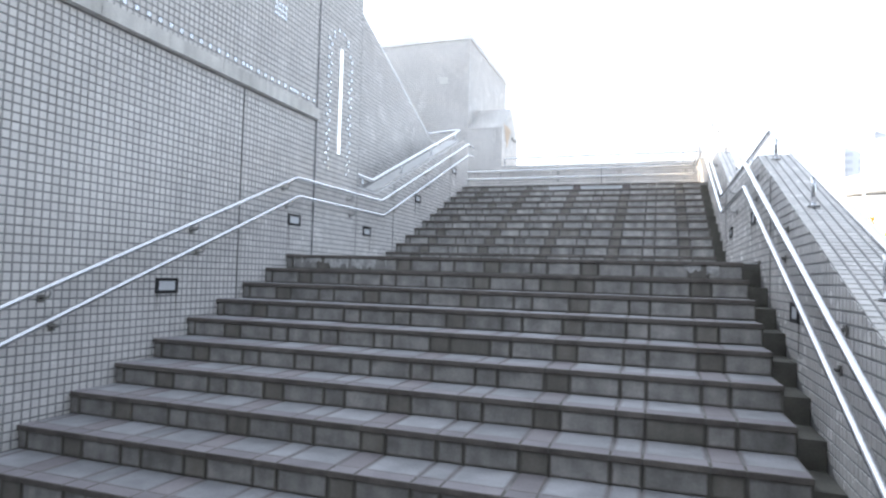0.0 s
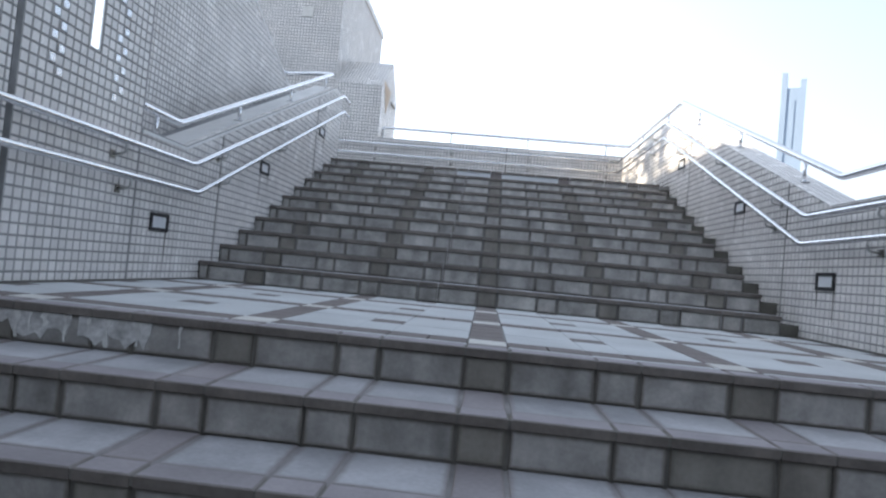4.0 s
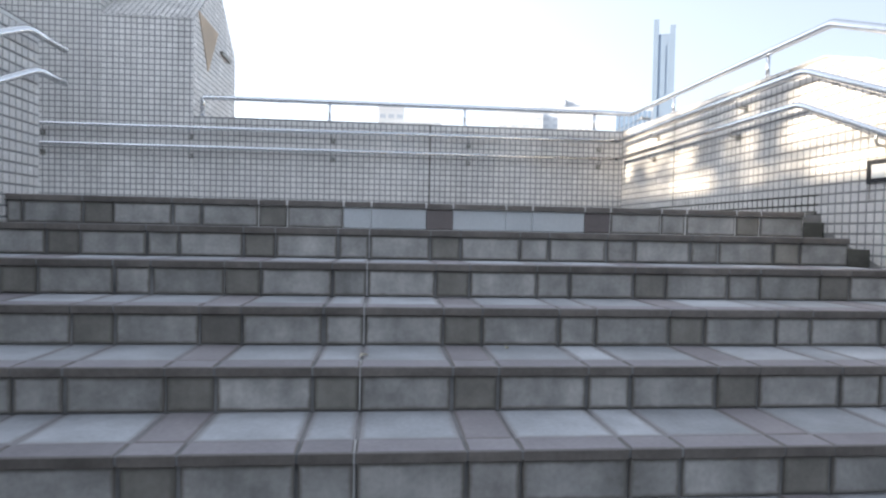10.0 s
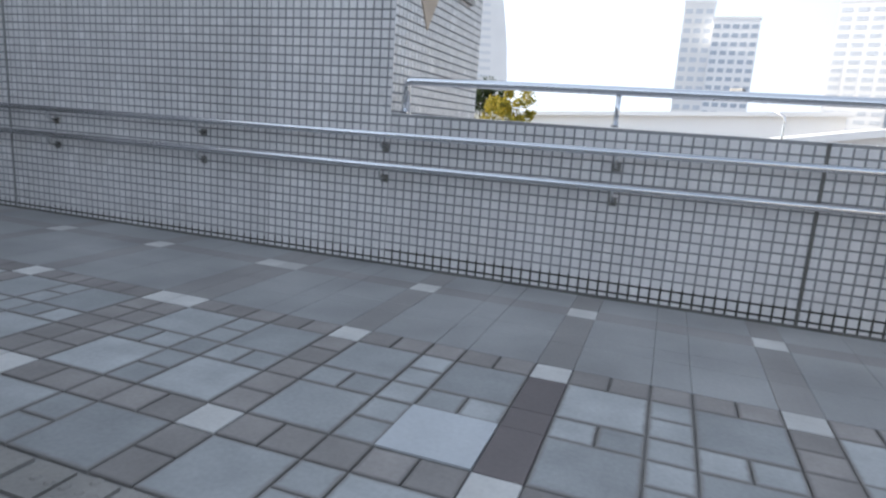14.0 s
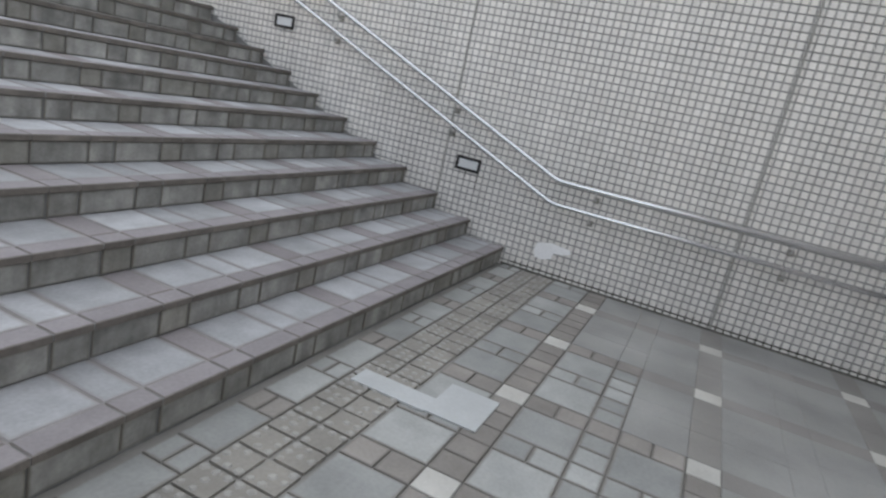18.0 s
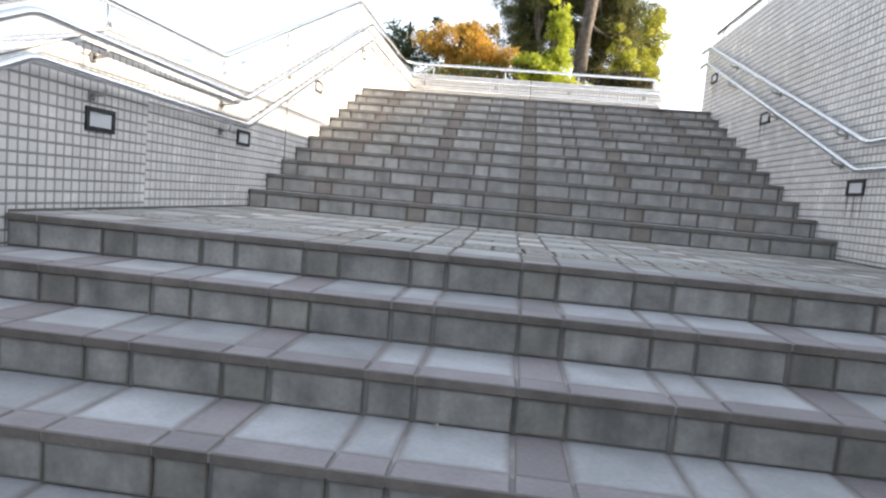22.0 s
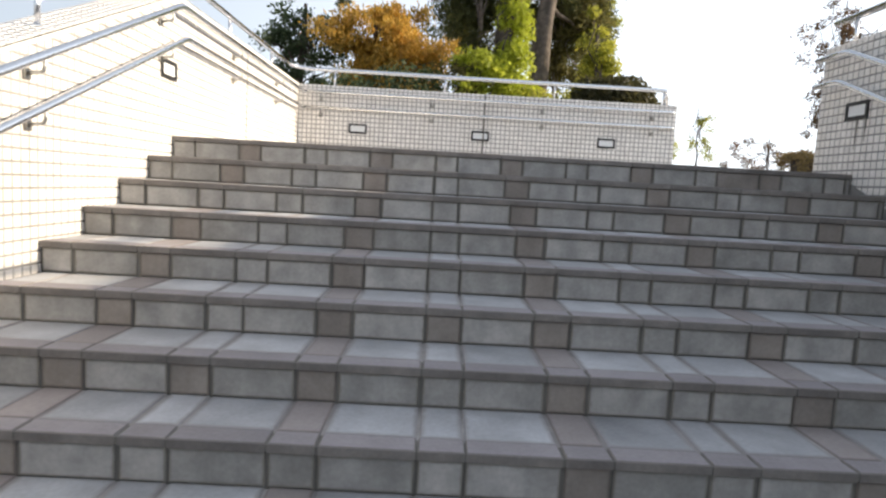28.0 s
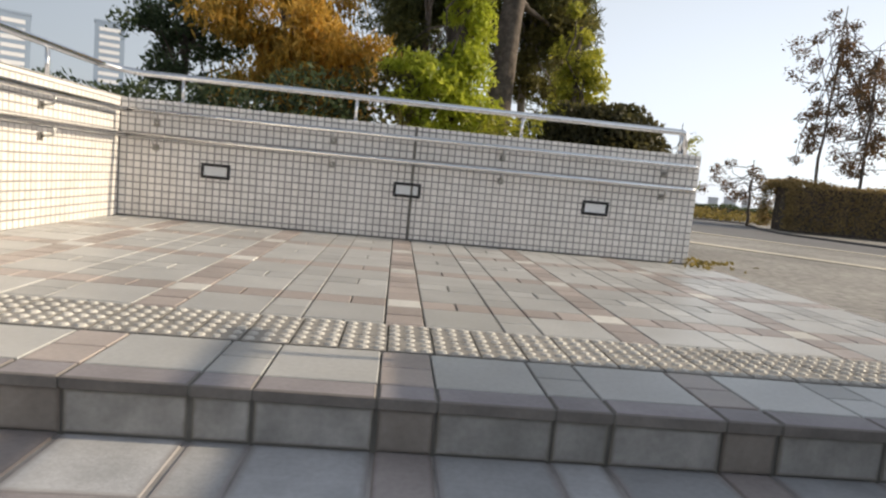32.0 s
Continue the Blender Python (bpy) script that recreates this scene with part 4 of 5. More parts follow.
floor_4 = landing("floor_top", "sunlit top landing paved with pale and pinkish blocks", -6.02, X2L, E2, T3Y - 0.04, ZT3)
rows_v = [(T3Y - 0.41, T3Y - 0.108, "a")] + rows_of(E2, -4.30, -4.783)
paving(floor_4, -6.02, X2L, 0, 0, ZT3, BX2, [r for r in rows_v if r[1] < -4.0], "warm", 0.008)
paving(floor_4, X2R, X2L, 0, 0, ZT3, BX2, rows_v[:1], "warm")
tactile(floor_4, -6.0, X2L - 0.02, -4.30, -3.945, ZT3, 0.0, STUD, 0.003)


# ---------- handrails and guard rails ----------
def along(pts, start, spacing):
    """Points every so far along a line of points, with the direction there."""
    out, left = [], start
    for a, b in zip(pts, pts[1:]):
        d = b - a
        while left <= d.length:
            out.append((a + d * (left / d.length), d.normalized()))
            left += spacing
        left -= d.length
    return out


BRACKETS = {}


def bracket_mesh(length):
    """Angled bar from the wall to the rail's underside: along +x to the wall at x = length."""
    key = round(length, 3)
    if key not in BRACKETS:
        BRACKETS[key] = tube("bracket", [(0, 0, -0.012), (0, 0, -0.075), (length, 0, -0.085)], 0.0085, BRACKET_STEEL, 8, 0.04)
    return BRACKETS[key]


def handrail(label, pts, wall_dir, gap, start=0.45, spacing=1.45, ends=(False, False), radius=0.0214):
    """A round steel rail; wall_dir points to the wall that carries it."""
    pts = [Vector(p) for p in pts]
    ob = thing("handrail", label, "handrail", "wall handrails", at=pts[0])
    w = Vector(wall_dir)
    line = list(pts)
    if ends[0]:
        line = [pts[0] + w * (gap - 0.005)] + line
    if ends[1]:
        line = line + [pts[-1] + w * (gap - 0.005)]
    part("rail", tube("rail", [p - pts[0] for p in line], radius, STEEL), ob)
    rot = Matrix.Rotation(math.atan2(w.y, w.x), 4, "Z")
    for p, d in along(pts, start, spacing):
        b = part("bracket", bracket_mesh(gap), ob, "tarnished steel bracket", Matrix.Translation(p - pts[0]) @ rot)
        part("wall_plate", slab_mesh("wall_plate", 0.05, 0.05, 0.006, DARKSTEEL, 0.002), b, "", Matrix.Translation((gap - 0.003, 0, -0.085)) @ Matrix.Rotation(radians(-90), 4, "Y"))
    return ob


def guard(label, pts, top_of, start=0.35, spacing=1.45, radius=0.027, bend=0.09):
    """A steel rail on round posts that stand on a wall's top; top_of gives the top's height at a point."""
    pts = [Vector(p) for p in pts]
    ob = thing("guard_rail", label, "guard rail", "guard rails on the walls", at=pts[0])
    part("rail", tube("rail", [p - pts[0] for p in pts], radius, STEEL, 12, bend), ob)
    for p, d in along(pts, start, spacing):
        h = p.z - top_of(p)
        if h < 0.03:
            continue
        flat = Vector((d.x, d.y, 0)).normalized()
        rot = Matrix.Rotation(math.atan2(flat.y, flat.x), 4, "Z")
        post = part("post", tube("post", [(0, 0, -h), (0, 0, -0.01)], 0.0145, STEEL), ob, "round steel post", Matrix.Translation(p - pts[0]) @ rot)
        part("foot_plate", boxes("foot_plate", [(-0.022, 0.022, -0.036, 0.036, -h, -h + 0.010)], STEEL), post)
    return ob


for dz, dy, tag in ((0.0, 0.0, "upper"), (-0.197, 0.085, "lower")):
    lab = tag + " bar of a two-tier brushed steel handrail on brackets"
    # lower stair, left
    handrail(lab, [(0.085, -4.45 + dy, -0.80 + dz), (0.085, -3.95 + dy, -0.80 + dz), (0.085, 0.02 + dy * 0.6, 0.838 + dz), (0.085, 2.18 + dy, 0.848 + dz), (0.085, 6.27 + dy, 2.53 + dz), (0.085, 6.66, 2.53 + dz)], (-1, 0, 0), 0.085, 0.3)
    # lower stair, right, up to the corner
    xr = X1R - 0.085
    handrail(lab, [(xr, -4.2 + dy, -0.81 + dz), (xr, -3.72 + dy, -0.81 + dz), (xr, 0.30 + dy * 0.6, 0.885 + dz), (xr, 2.44 + dy * 0.6, 0.885 + dz), (xr, 6.33 + dy * 0.5, 2.52 + dz), (xr, E1 - 0.085, 2.52 + dz)], (1, 0, 0), 0.085, 0.35)
    # across the turn
    handrail(lab, [(xr, E1 - 0.085, 2.52 + dz), (X2R + 0.085, E1 - 0.085, 2.495 + dz)], (0, 1, 0), 0.085, 0.19, 1.455)
    # upper stair, right
    xu = X2R + 0.085
    handrail(lab, [(xu, E1 - 0.085, 2.49 + dz), (xu, 6.655, 2.49 + dz), (xu, 2.70 - dy * 0.5, 4.17 + dz), (xu, 0.48 - dy, 4.17 + dz), (xu, -3.62 - dy * 0.7, 5.81 + dz), (xu, -3.97, 5.81 + dz)], (-1, 0, 0), 0.085, 0.9, 1.47)
    # upper stair, left, to the corner at the top
    xl = X2L - 0.085
    handrail(lab, [(xl, 6.62, 2.50 + dz), (xl, 6.36 - dy * 0.5, 2.50 + dz), (xl, 2.65, 4.19 + dz), (xl, 0.455 - dy * 0.6, 4.15 + dz), (xl, -3.475 - dy, 5.81 + dz), (xl, E2 + 0.085, 5.81 + dz)], (1, 0, 0), 0.085, 0.5, 1.45)
    # end wall
    handrail(lab, [(xl, E2 + 0.085, 5.815 + dz), (-5.80, E2 + 0.085, 5.812 + dz)], (0, -1, 0), 0.085, 0.21, 1.44, (False, True))


f1, f2, fr = line_fn(PROF1), line_fn(PROF2), line_fn(PROFR)
guard("brushed steel guard rail on the sloping ledge", [(-0.60, 1.70, 1.165), (-0.11, 1.70, 1.165), (-0.11, 2.28, 1.165), (-0.11, 6.27, 2.83), (-0.36, 6.30, 2.83), (-0.79, 6.30, 2.80), (-0.79, 6.08, 2.80), (-0.79, 2.02, 4.48), (-0.79, 0.40, 4.48),
      (-0.79, -3.62, 6.155), (-0.79, -7.3, 6.155), (-0.87, -7.48, 6.15), (-1.05, -7.505, 6.135), (-5.765, -7.505, 6.12), (-5.765, -7.505, 5.93)],
      lambda p: float(f1(p.y)) if p.x > -0.45 and p.y > 0 else (float(f2(p.y)) if p.y > -7.45 else 5.92), 0.75, 1.45, 0.027, 0.05)
guard("brushed steel guard rail on the tiled parapet", [(4.74, -4.3, -0.46), (4.74, -3.72, -0.46), (4.74, 0.28, 1.19), (4.74, 2.38, 1.185), (4.74, 6.38, 2.835), (4.74, 9.52, 2.855), (0.07, 9.52, 2.855), (0.07, 9.52, 2.64)],
      lambda p: float(fr(p.y)) if p.y < 9.5 else 2.65, 0.3, 1.46, 0.027, 0.035)
guard("steel guard rail on the high retaining wall", [(-5.87, -4.17, 6.15), (-5.87, 9.4, 6.15)], lambda p: 5.91, 0.25, 1.5)


# ---------- foot lights ----------
def lamp_meshes():
    w, h, b = LAMP_W / 2, LAMP_H / 2, 0.024
    frame_me = boxes("frame", [(-w, w, 0, 0.014, h - b, h), (-w, w, 0, 0.014, -h, -h + b), (-w, -w + b, 0, 0.014, -h + b, h - b), (w - b, w, 0, 0.014, -h + b, h - b)], BLACK)
    lens_me = boxes("lens", [(-w + b, w - b, -0.004, 0.006, -h + b, h - b)], LENS)
    return frame_me, lens_me


LF, LL = lamp_meshes()
first_lamp = None


def foot_light(x, y, z, turn):
    global first_lamp
    m = pose(x, y, z, 0, 0, turn)
    if first_lamp is None:
        first_lamp = thing("foot_light", "recessed foot light with black frame and frosted lens", "wall light", "foot lights")
        first_lamp.matrix_basis = m
        fr_ob = part("frame", LF, first_lamp, "black painted frame")
        part("lens", LL, first_lamp, "frosted lens")
    else:
        copy_thing(first_lamp, m)


for y, z in LAMPS_1L:
    foot_light(0.0 - 0.004, y, z, -90)
for y, z in LAMPS_1R:
    foot_light(X1R + 0.004, y, z, 90)
for y, z in LAMPS_2R:
    foot_light(X2R - 0.004, y, z, -90)
for y, z in LAMPS_2L:
    foot_light(X2L + 0.004, y, z, 90)
for x, z in LAMPS_E2:
    foot_light(x, E2 - 0.004, z, 0)


# dark runs of dirty water under the foot lights
def drips(parent, lamps, plane, spots):
    for y, z in lamps:
        for dy in spots:
            if random.random() < 0.75:
                ln, w = random.uniform(0.08, 0.26), random.uniform(0.004, 0.008)
                yc, zt = y + dy + random.uniform(-0.01, 0.01), z - LAMP_H / 2
                run = prism("drip_stain", [(yc - w, zt), (yc + w, zt), (yc + w * 0.5, zt - ln * 0.6), (yc, zt - ln), (yc - w * 0.6, zt - ln * 0.55)], "x", plane - 0.0015, plane + 0.0015, DRIP)
                part("drip_stain", run, parent)


drips(wall_left, LAMPS_1L[:2], X1L + 0.001, (-0.105, 0.105))
drips(ledge, LAMPS_1L[2:], X1L + 0.001, (-0.105, 0.105))
drips(wall_right, LAMPS_1R, X1R - 0.001, (-0.105, 0.105))
drips(wall_upper, LAMPS_2R, X2R + 0.001, (-0.105, 0.0, 0.105))


# ---------- plants ----------
def leaf_material(name, colours, rough=0.55):
    m, t, b = material(name, rough)
    n, l = t.nodes, t.links
    geo, ramp, noise_tex = n.new("ShaderNodeNewGeometry"), n.new("ShaderNodeValToRGB"), n.new("ShaderNodeTexNoise")
    noise_tex.inputs["Scale"].default_value = 1.6
    add = n.new("ShaderNodeMath")
    add.operation = "MULTIPLY_ADD"
    add.inputs[1].default_value, add.inputs[2].default_value = 0.55, 0.0
    sub_ = n.new("ShaderNodeMath")
    sub_.operation = "MULTIPLY_ADD"
    sub_.inputs[1].default_value = 0.9
    l.new(geo.outputs["Position"], noise_tex.inputs["Vector"])
    l.new(geo.outputs["Random Per Island"], add.inputs[0])
    l.new(noise_tex.outputs["Fac"], sub_.inputs[0])
    sub_.inputs[2].default_value = -0.22
    mix = n.new("ShaderNodeMath")
    mix.operation = "ADD"
    l.new(add.outputs[0], mix.inputs[0]), l.new(sub_.outputs[0], mix.inputs[1])
    l.new(mix.outputs[0], ramp.inputs[0])
    e = ramp.color_ramp.elements
    e[0].color, e[1].color = (*colours[0], 1), (*colours[-1], 1)
    for i, c in enumerate(colours[1:-1]):
        k = e.new((i + 1) / (len(colours) - 1))
        k.color = (*c, 1)
    tr, out, ms = n.new("ShaderNodeBsdfTranslucent"), n["Material Output"], n.new("ShaderNodeMixShader")
    ms.inputs[0].default_value = 0.55
    l.new(ramp.outputs[0], b.inputs["Base Color"]), l.new(ramp.outputs[0], tr.inputs["Color"])
    l.new(b.outputs[0], ms.inputs[1]), l.new(tr.outputs[0], ms.inputs[2]), l.new(ms.outputs[0], out.inputs["Surface"])
    return m


ORANGE = leaf_material("autumn_orange_leaves", [(0.12, 0.13, 0.03), (0.38, 0.25, 0.05), (0.68, 0.42, 0.07), (0.90, 0.66, 0.18)])
EVERGREEN = leaf_material("dark_evergreen_leaves", [(0.025, 0.048, 0.02), (0.07, 0.10, 0.045), (0.15, 0.19, 0.095)])
LIME = leaf_material("lime_green_leaves", [(0.17, 0.21, 0.025), (0.48, 0.54, 0.05), (0.80, 0.80, 0.13)])
PINE = leaf_material("pine_needles", [(0.03, 0.042, 0.018), (0.10, 0.112, 0.038), (0.30, 0.275, 0.085)])
OLIVE = leaf_material("olive_green_leaves", [(0.10, 0.12, 0.025), (0.36, 0.37, 0.05), (0.70, 0.66, 0.10)])
OLIVE_BROWN = leaf_material("brownish_olive_leaves", [(0.05, 0.05, 0.016), (0.13, 0.12, 0.035), (0.27, 0.24, 0.07)])
YELLOW = leaf_material("yellow_green_leaves", [(0.10, 0.12, 0.02), (0.34, 0.30, 0.04), (0.60, 0.46, 0.07)])
CLIPPED = leaf_material("dark_clipped_leaves", [(0.03, 0.034, 0.015), (0.075, 0.072, 0.03), (0.17, 0.15, 0.06)])
HEDGE = leaf_material("brownish_hedge_leaves", [(0.13, 0.11, 0.045), (0.36, 0.27, 0.12), (0.62, 0.46, 0.22)])
RUST = leaf_material("rusty_sparse_leaves", [(0.05, 0.05, 0.02), (0.13, 0.08, 0.04), (0.22, 0.12, 0.05)])
STRAW = leaf_material("straw_ground_cover", [(0.12, 0.10, 0.03), (0.25, 0.20, 0.06), (0.36, 0.28, 0.10)])
BARK = surface("grey_brown_bark", (0.11, 0.09, 0.075), 0.9, grain=0.3, grain_scale=30, stain=0.5, stain_scale=11.0, bump=1.0, bump_scale=22, streak=0.4)
PALE_BARK = surface("pale_grey_bark", (0.27, 0.24, 0.21), 0.9, grain=0.2, grain_scale=25, stain=0.25, stain_scale=4.0, bump=1.0, bump_scale=28)

RNG = np.random.default_rng(7)


def leaves(name, centres, length, width, mat, droop=0.3):
    """Many small pointed leaves, one at each centre."""
    c = np.asarray(centres, float)
    n = len(c)
    d = RNG.normal(size=(n, 3))
    d[:, 2] -= droop * 2
    d /= np.linalg.norm(d, axis=1)[:, None]
    s = np.cross(d, RNG.normal(size=(n, 3)))
    s /= np.linalg.norm(s, axis=1)[:, None]
    ln = length * RNG.uniform(0.6, 1.3, (n, 1))
    w = width * RNG.uniform(0.7, 1.2, (n, 1))
    up = np.cross(s, d) * w * 0.25
    v = np.stack([c - d * ln / 2, c + s * w / 2 + up, c + d * ln / 2, c - s * w / 2 + up], 1).reshape(-1, 3)
    return mesh(name, v, np.arange(4 * n).reshape(-1, 4), mat)


def blob(n, centre, radii, shell=0.0, rough=0.25):
    """Points in an uneven ellipsoid; shell near 1 keeps them to its skin."""
    d = RNG.normal(size=(n, 3))
    d /= np.linalg.norm(d, axis=1)[:, None]
    r = RNG.uniform(shell ** 3, 1, (n, 1)) ** (1 / 3)
    bump_ = 1 + rough * np.sin(d[:, :1] * 7 + centre[0]) * np.sin(d[:, 1:2] * 6 + centre[1]) + rough * 0.6 * np.sin(d[:, 2:] * 11)
    return np.array(centre) + d * r * bump_ * np.array(radii)


def clumps(count, each, centre, radii, size, shell=0.35):
    hubs = blob(count, centre, radii, shell, 0.3)
    out = [blob(each, h, (size * s, size * s, size * s * 0.75), 0.2, 0.3) for h, s in zip(hubs, RNG.uniform(0.6, 1.3, count))]
    return np.concatenate(out), hubs


def limb(name, pts, r0, r1, mat, sides=8):
    """A tapered, slightly bent stem along points."""
    pts = [Vector(p) for p in pts]
    V, F = [], []
    for i, p in enumerate(pts):
        d = (pts[min(i + 1, len(pts) - 1)] - pts[max(i - 1, 0)]).normalized()
        a = d.orthogonal().normalized()
        b = d.cross(a)
        r = r0 + (r1 - r0) * i / (len(pts) - 1)
        for k in range(sides):
            t = 2 * math.pi * k / sides
            V.append(p + (a * math.cos(t) + b * math.sin(t)) * r * (1 + 0.12 * math.sin(3 * t + i)))
    for i in range(len(pts) - 1):
        for k in range(sides):
            q = i * sides
            F.append((q + k, q + (k + 1) % sides, q + sides + (k + 1) % sides, q + sides + k))
    return mesh(name, V, F, mat, smooth=True)


def wobble(a, b, n, amount):
    a, b = Vector(a), Vector(b)
    return [a.lerp(b, i / n) + Vector(RNG.normal(size=3) * amount * (0 < i < n)) for i in range(n + 1)]


def tree(label, base, trunk_top, r0, hubs_of, leaf, mat, bark=BARK, limbs=7, group="trees by the plaza", r1=0.03, bent=0.12):
    """hubs_of: (clump count, leaves each, centre, radii, clump size)."""
    ob = thing("tree", label, "tree", group, at=base)
    o = Vector(base)
    part("trunk", limb("trunk", [p - o for p in wobble(base, trunk_top, 9, 0.01 + r0 * bent)], r0, r1, bark, 12), ob)
    pts, hubs = clumps(*hubs_of)
    for h in hubs[:limbs]:
        start = Vector(base).lerp(Vector(trunk_top), float(RNG.uniform(0.45, 0.95)))
        part("limb", limb("limb", [p - o for p in wobble(start, h, 4, 0.06)], r0 * 0.3, 0.008, bark, 6), ob)
    part("crown", leaves("crown", pts - np.array(o), leaf[0], leaf[1], mat, leaf[2]), ob)
    return ob


tree("autumn tree with orange and brown hanging leaves", (-1.5, -11.0, ZT3), (-1.5, -10.9, 7.9), 0.11, (90, 250, (-1.66, -10.8, 6.92), (0.98, 0.85, 1.15), 0.28), (0.13, 0.034, 0.8), ORANGE)
tree("dark evergreen tree with small leaves", (0.0, -11.4, ZT3), (-0.1, -11.4, 8.0), 0.07, (46, 130, (-0.12, -11.3, 6.95), (0.80, 0.6, 1.05), 0.20), (0.09, 0.04, 0.2), EVERGREEN, limbs=26)
lime_tree = tree("slender lime-green tree with sunlit foliage", (-3.7, -9.7, ZT3), (-3.95, -9.75, 8.2), 0.04, (40, 160, (-3.58, -9.7, 6.35), (0.68, 0.45, 0.62), 0.20), (0.13, 0.035, 0.4), LIME, limbs=12)
more, hubs = clumps(30, 110, (-3.88, -9.72, 7.45), (0.26, 0.25, 0.85), 0.15)
part("upper_crown", leaves("upper_crown", more - np.array(lime_tree.location), 0.13, 0.035, LIME, 0.4), lime_tree)
pine = tree("tall dark pine with a thick leaning trunk", (-4.40, -11.0, ZT3), (-4.95, -11.2, 11.5), 0.20, (96, 190, (-5.0, -12.3, 8.9), (1.2, 0.9, 1.8), 0.28), (0.16, 0.024, 0.0), PINE, BARK, 18, r1=0.11, bent=0.03)
pine_2 = tree("tall dark pine with a grey upright trunk", (-3.95, -12.2, ZT3), (-4.0, -12.3, 11.4), 0.16, (100, 190, (-3.5, -12.7, 8.8), (1.0, 0.9, 1.9), 0.28), (0.16, 0.024, 0.0), PINE, BARK, 16, r1=0.12, bent=0.04)
for owner, args in ((pine_2, (14, 260, (-3.0, -12.0, 8.4), (0.45, 0.6, 0.7), 0.30)), (pine_2, (16, 260, (-3.5, -12.4, 7.5), (0.5, 0.5, 0.9), 0.30)), (pine, (26, 280, (-5.55, -12.0, 8.6), (0.5, 0.6, 1.1), 0.30))):
    more, hubs = clumps(*args)
    part("bough", leaves("bough", more - np.array(owner.location), 0.17, 0.022, PINE, 0.0), owner)
tree("thin dark tree among the pines", (-3.5, -11.8, ZT3), (-3.42, -11.9, 10.4), 0.07, (20, 150, (-3.4, -12.0, 9.4), (0.6, 0.5, 1.2), 0.3), (0.14, 0.03, 0.0), PINE, BARK, 8)
tree("tall tree with brownish olive foliage", (-5.0, -11.8, ZT3), (-5.15, -11.9, 9.8), 0.08, (60, 230, (-5.25, -11.9, 7.9), (0.62, 0.45, 1.6), 0.24), (0.12, 0.03, 0.5), OLIVE_BROWN, PALE_BARK)
tree("olive-green tree with sunlit small leaves", (-5.5, -10.5, ZT3), (-5.5, -10.5, 7.7), 0.05, (38, 140, (-5.58, -10.6, 6.9), (0.34, 0.4, 0.95), 0.17), (0.10, 0.035, 0.3), OLIVE)


# two trees out of view, added to break up the sun on the right wall
for bx, by, top, n in ((-16.0, 6.8, 12.2, 26), (-15.2, 8.8, 11.6, 22)):
    tree("unseen thin plaza tree added to dapple the sun", (bx, by, ZT3), (bx + 0.3, by + 0.2, top), 0.06, (n, 80, (bx, by, 10.1), (1.3, 1.1, 1.3), 0.30), (0.15, 0.07, 0.1), RUST, BARK, n, "thin trees", 0.012)


tree("tall tree with yellowish olive leaves behind the pines", (-8.4, -24.0, ZT3), (-8.5, -24.0, 12.4), 0.16, (70, 150, (-8.5, -24.0, 10.6), (0.75, 0.8, 2.1), 0.42), (0.19, 0.06, 0.3), OLIVE, BARK, 12)


def shrub(label, centre, radii, n, leaf, mat, shell=0.75, name="shrub"):
    ob = thing(name, label, "shrub", "shrubs behind the end wall", at=(centre[0], centre[1], ZT3))
    o = np.array(ob.location)
    base = Vector((0, 0, 0))
    for k in range(4):
        a = 2 * math.pi * k / 4 + 0.4
        part("stem", limb("stem", wobble(base, (math.cos(a) * radii[0] * 0.5, math.sin(a) * radii[1] * 0.5, centre[2] - ZT3), 3, 0.03), 0.03, 0.01, BARK, 5), ob)
    part("foliage", leaves("foliage", blob(n, centre, radii, shell, 0.10) - o, leaf[0], leaf[1], mat, leaf[2]), ob)
    return ob


shrub("large rounded dark clipped shrub", (-5.30, -8.38, 5.74), (0.76, 0.52, 0.72), 14000, (0.085, 0.045, 0.1), CLIPPED, 0.5)
for x, y, r, h, m in ((-0.3, -9.2, 0.7, 0.66, EVERGREEN), (-1.3, -9.0, 0.65, 0.72, EVERGREEN), (-2.2, -9.3, 0.75, 0.86, EVERGREEN), (-2.9, -9.6, 0.65, 0.94, OLIVE_BROWN), (-4.4, -9.4, 0.7, 0.72, OLIVE), (-5.2, -9.8, 0.65, 0.76, EVERGREEN), (0.9, -9.6, 0.8, 0.7, EVERGREEN)):
    shrub("dark leafy shrub behind the end wall", (x, y, ZT3 + h), (r, r * 0.8, h), 2600, (0.09, 0.04, 0.2), m, 0.55)


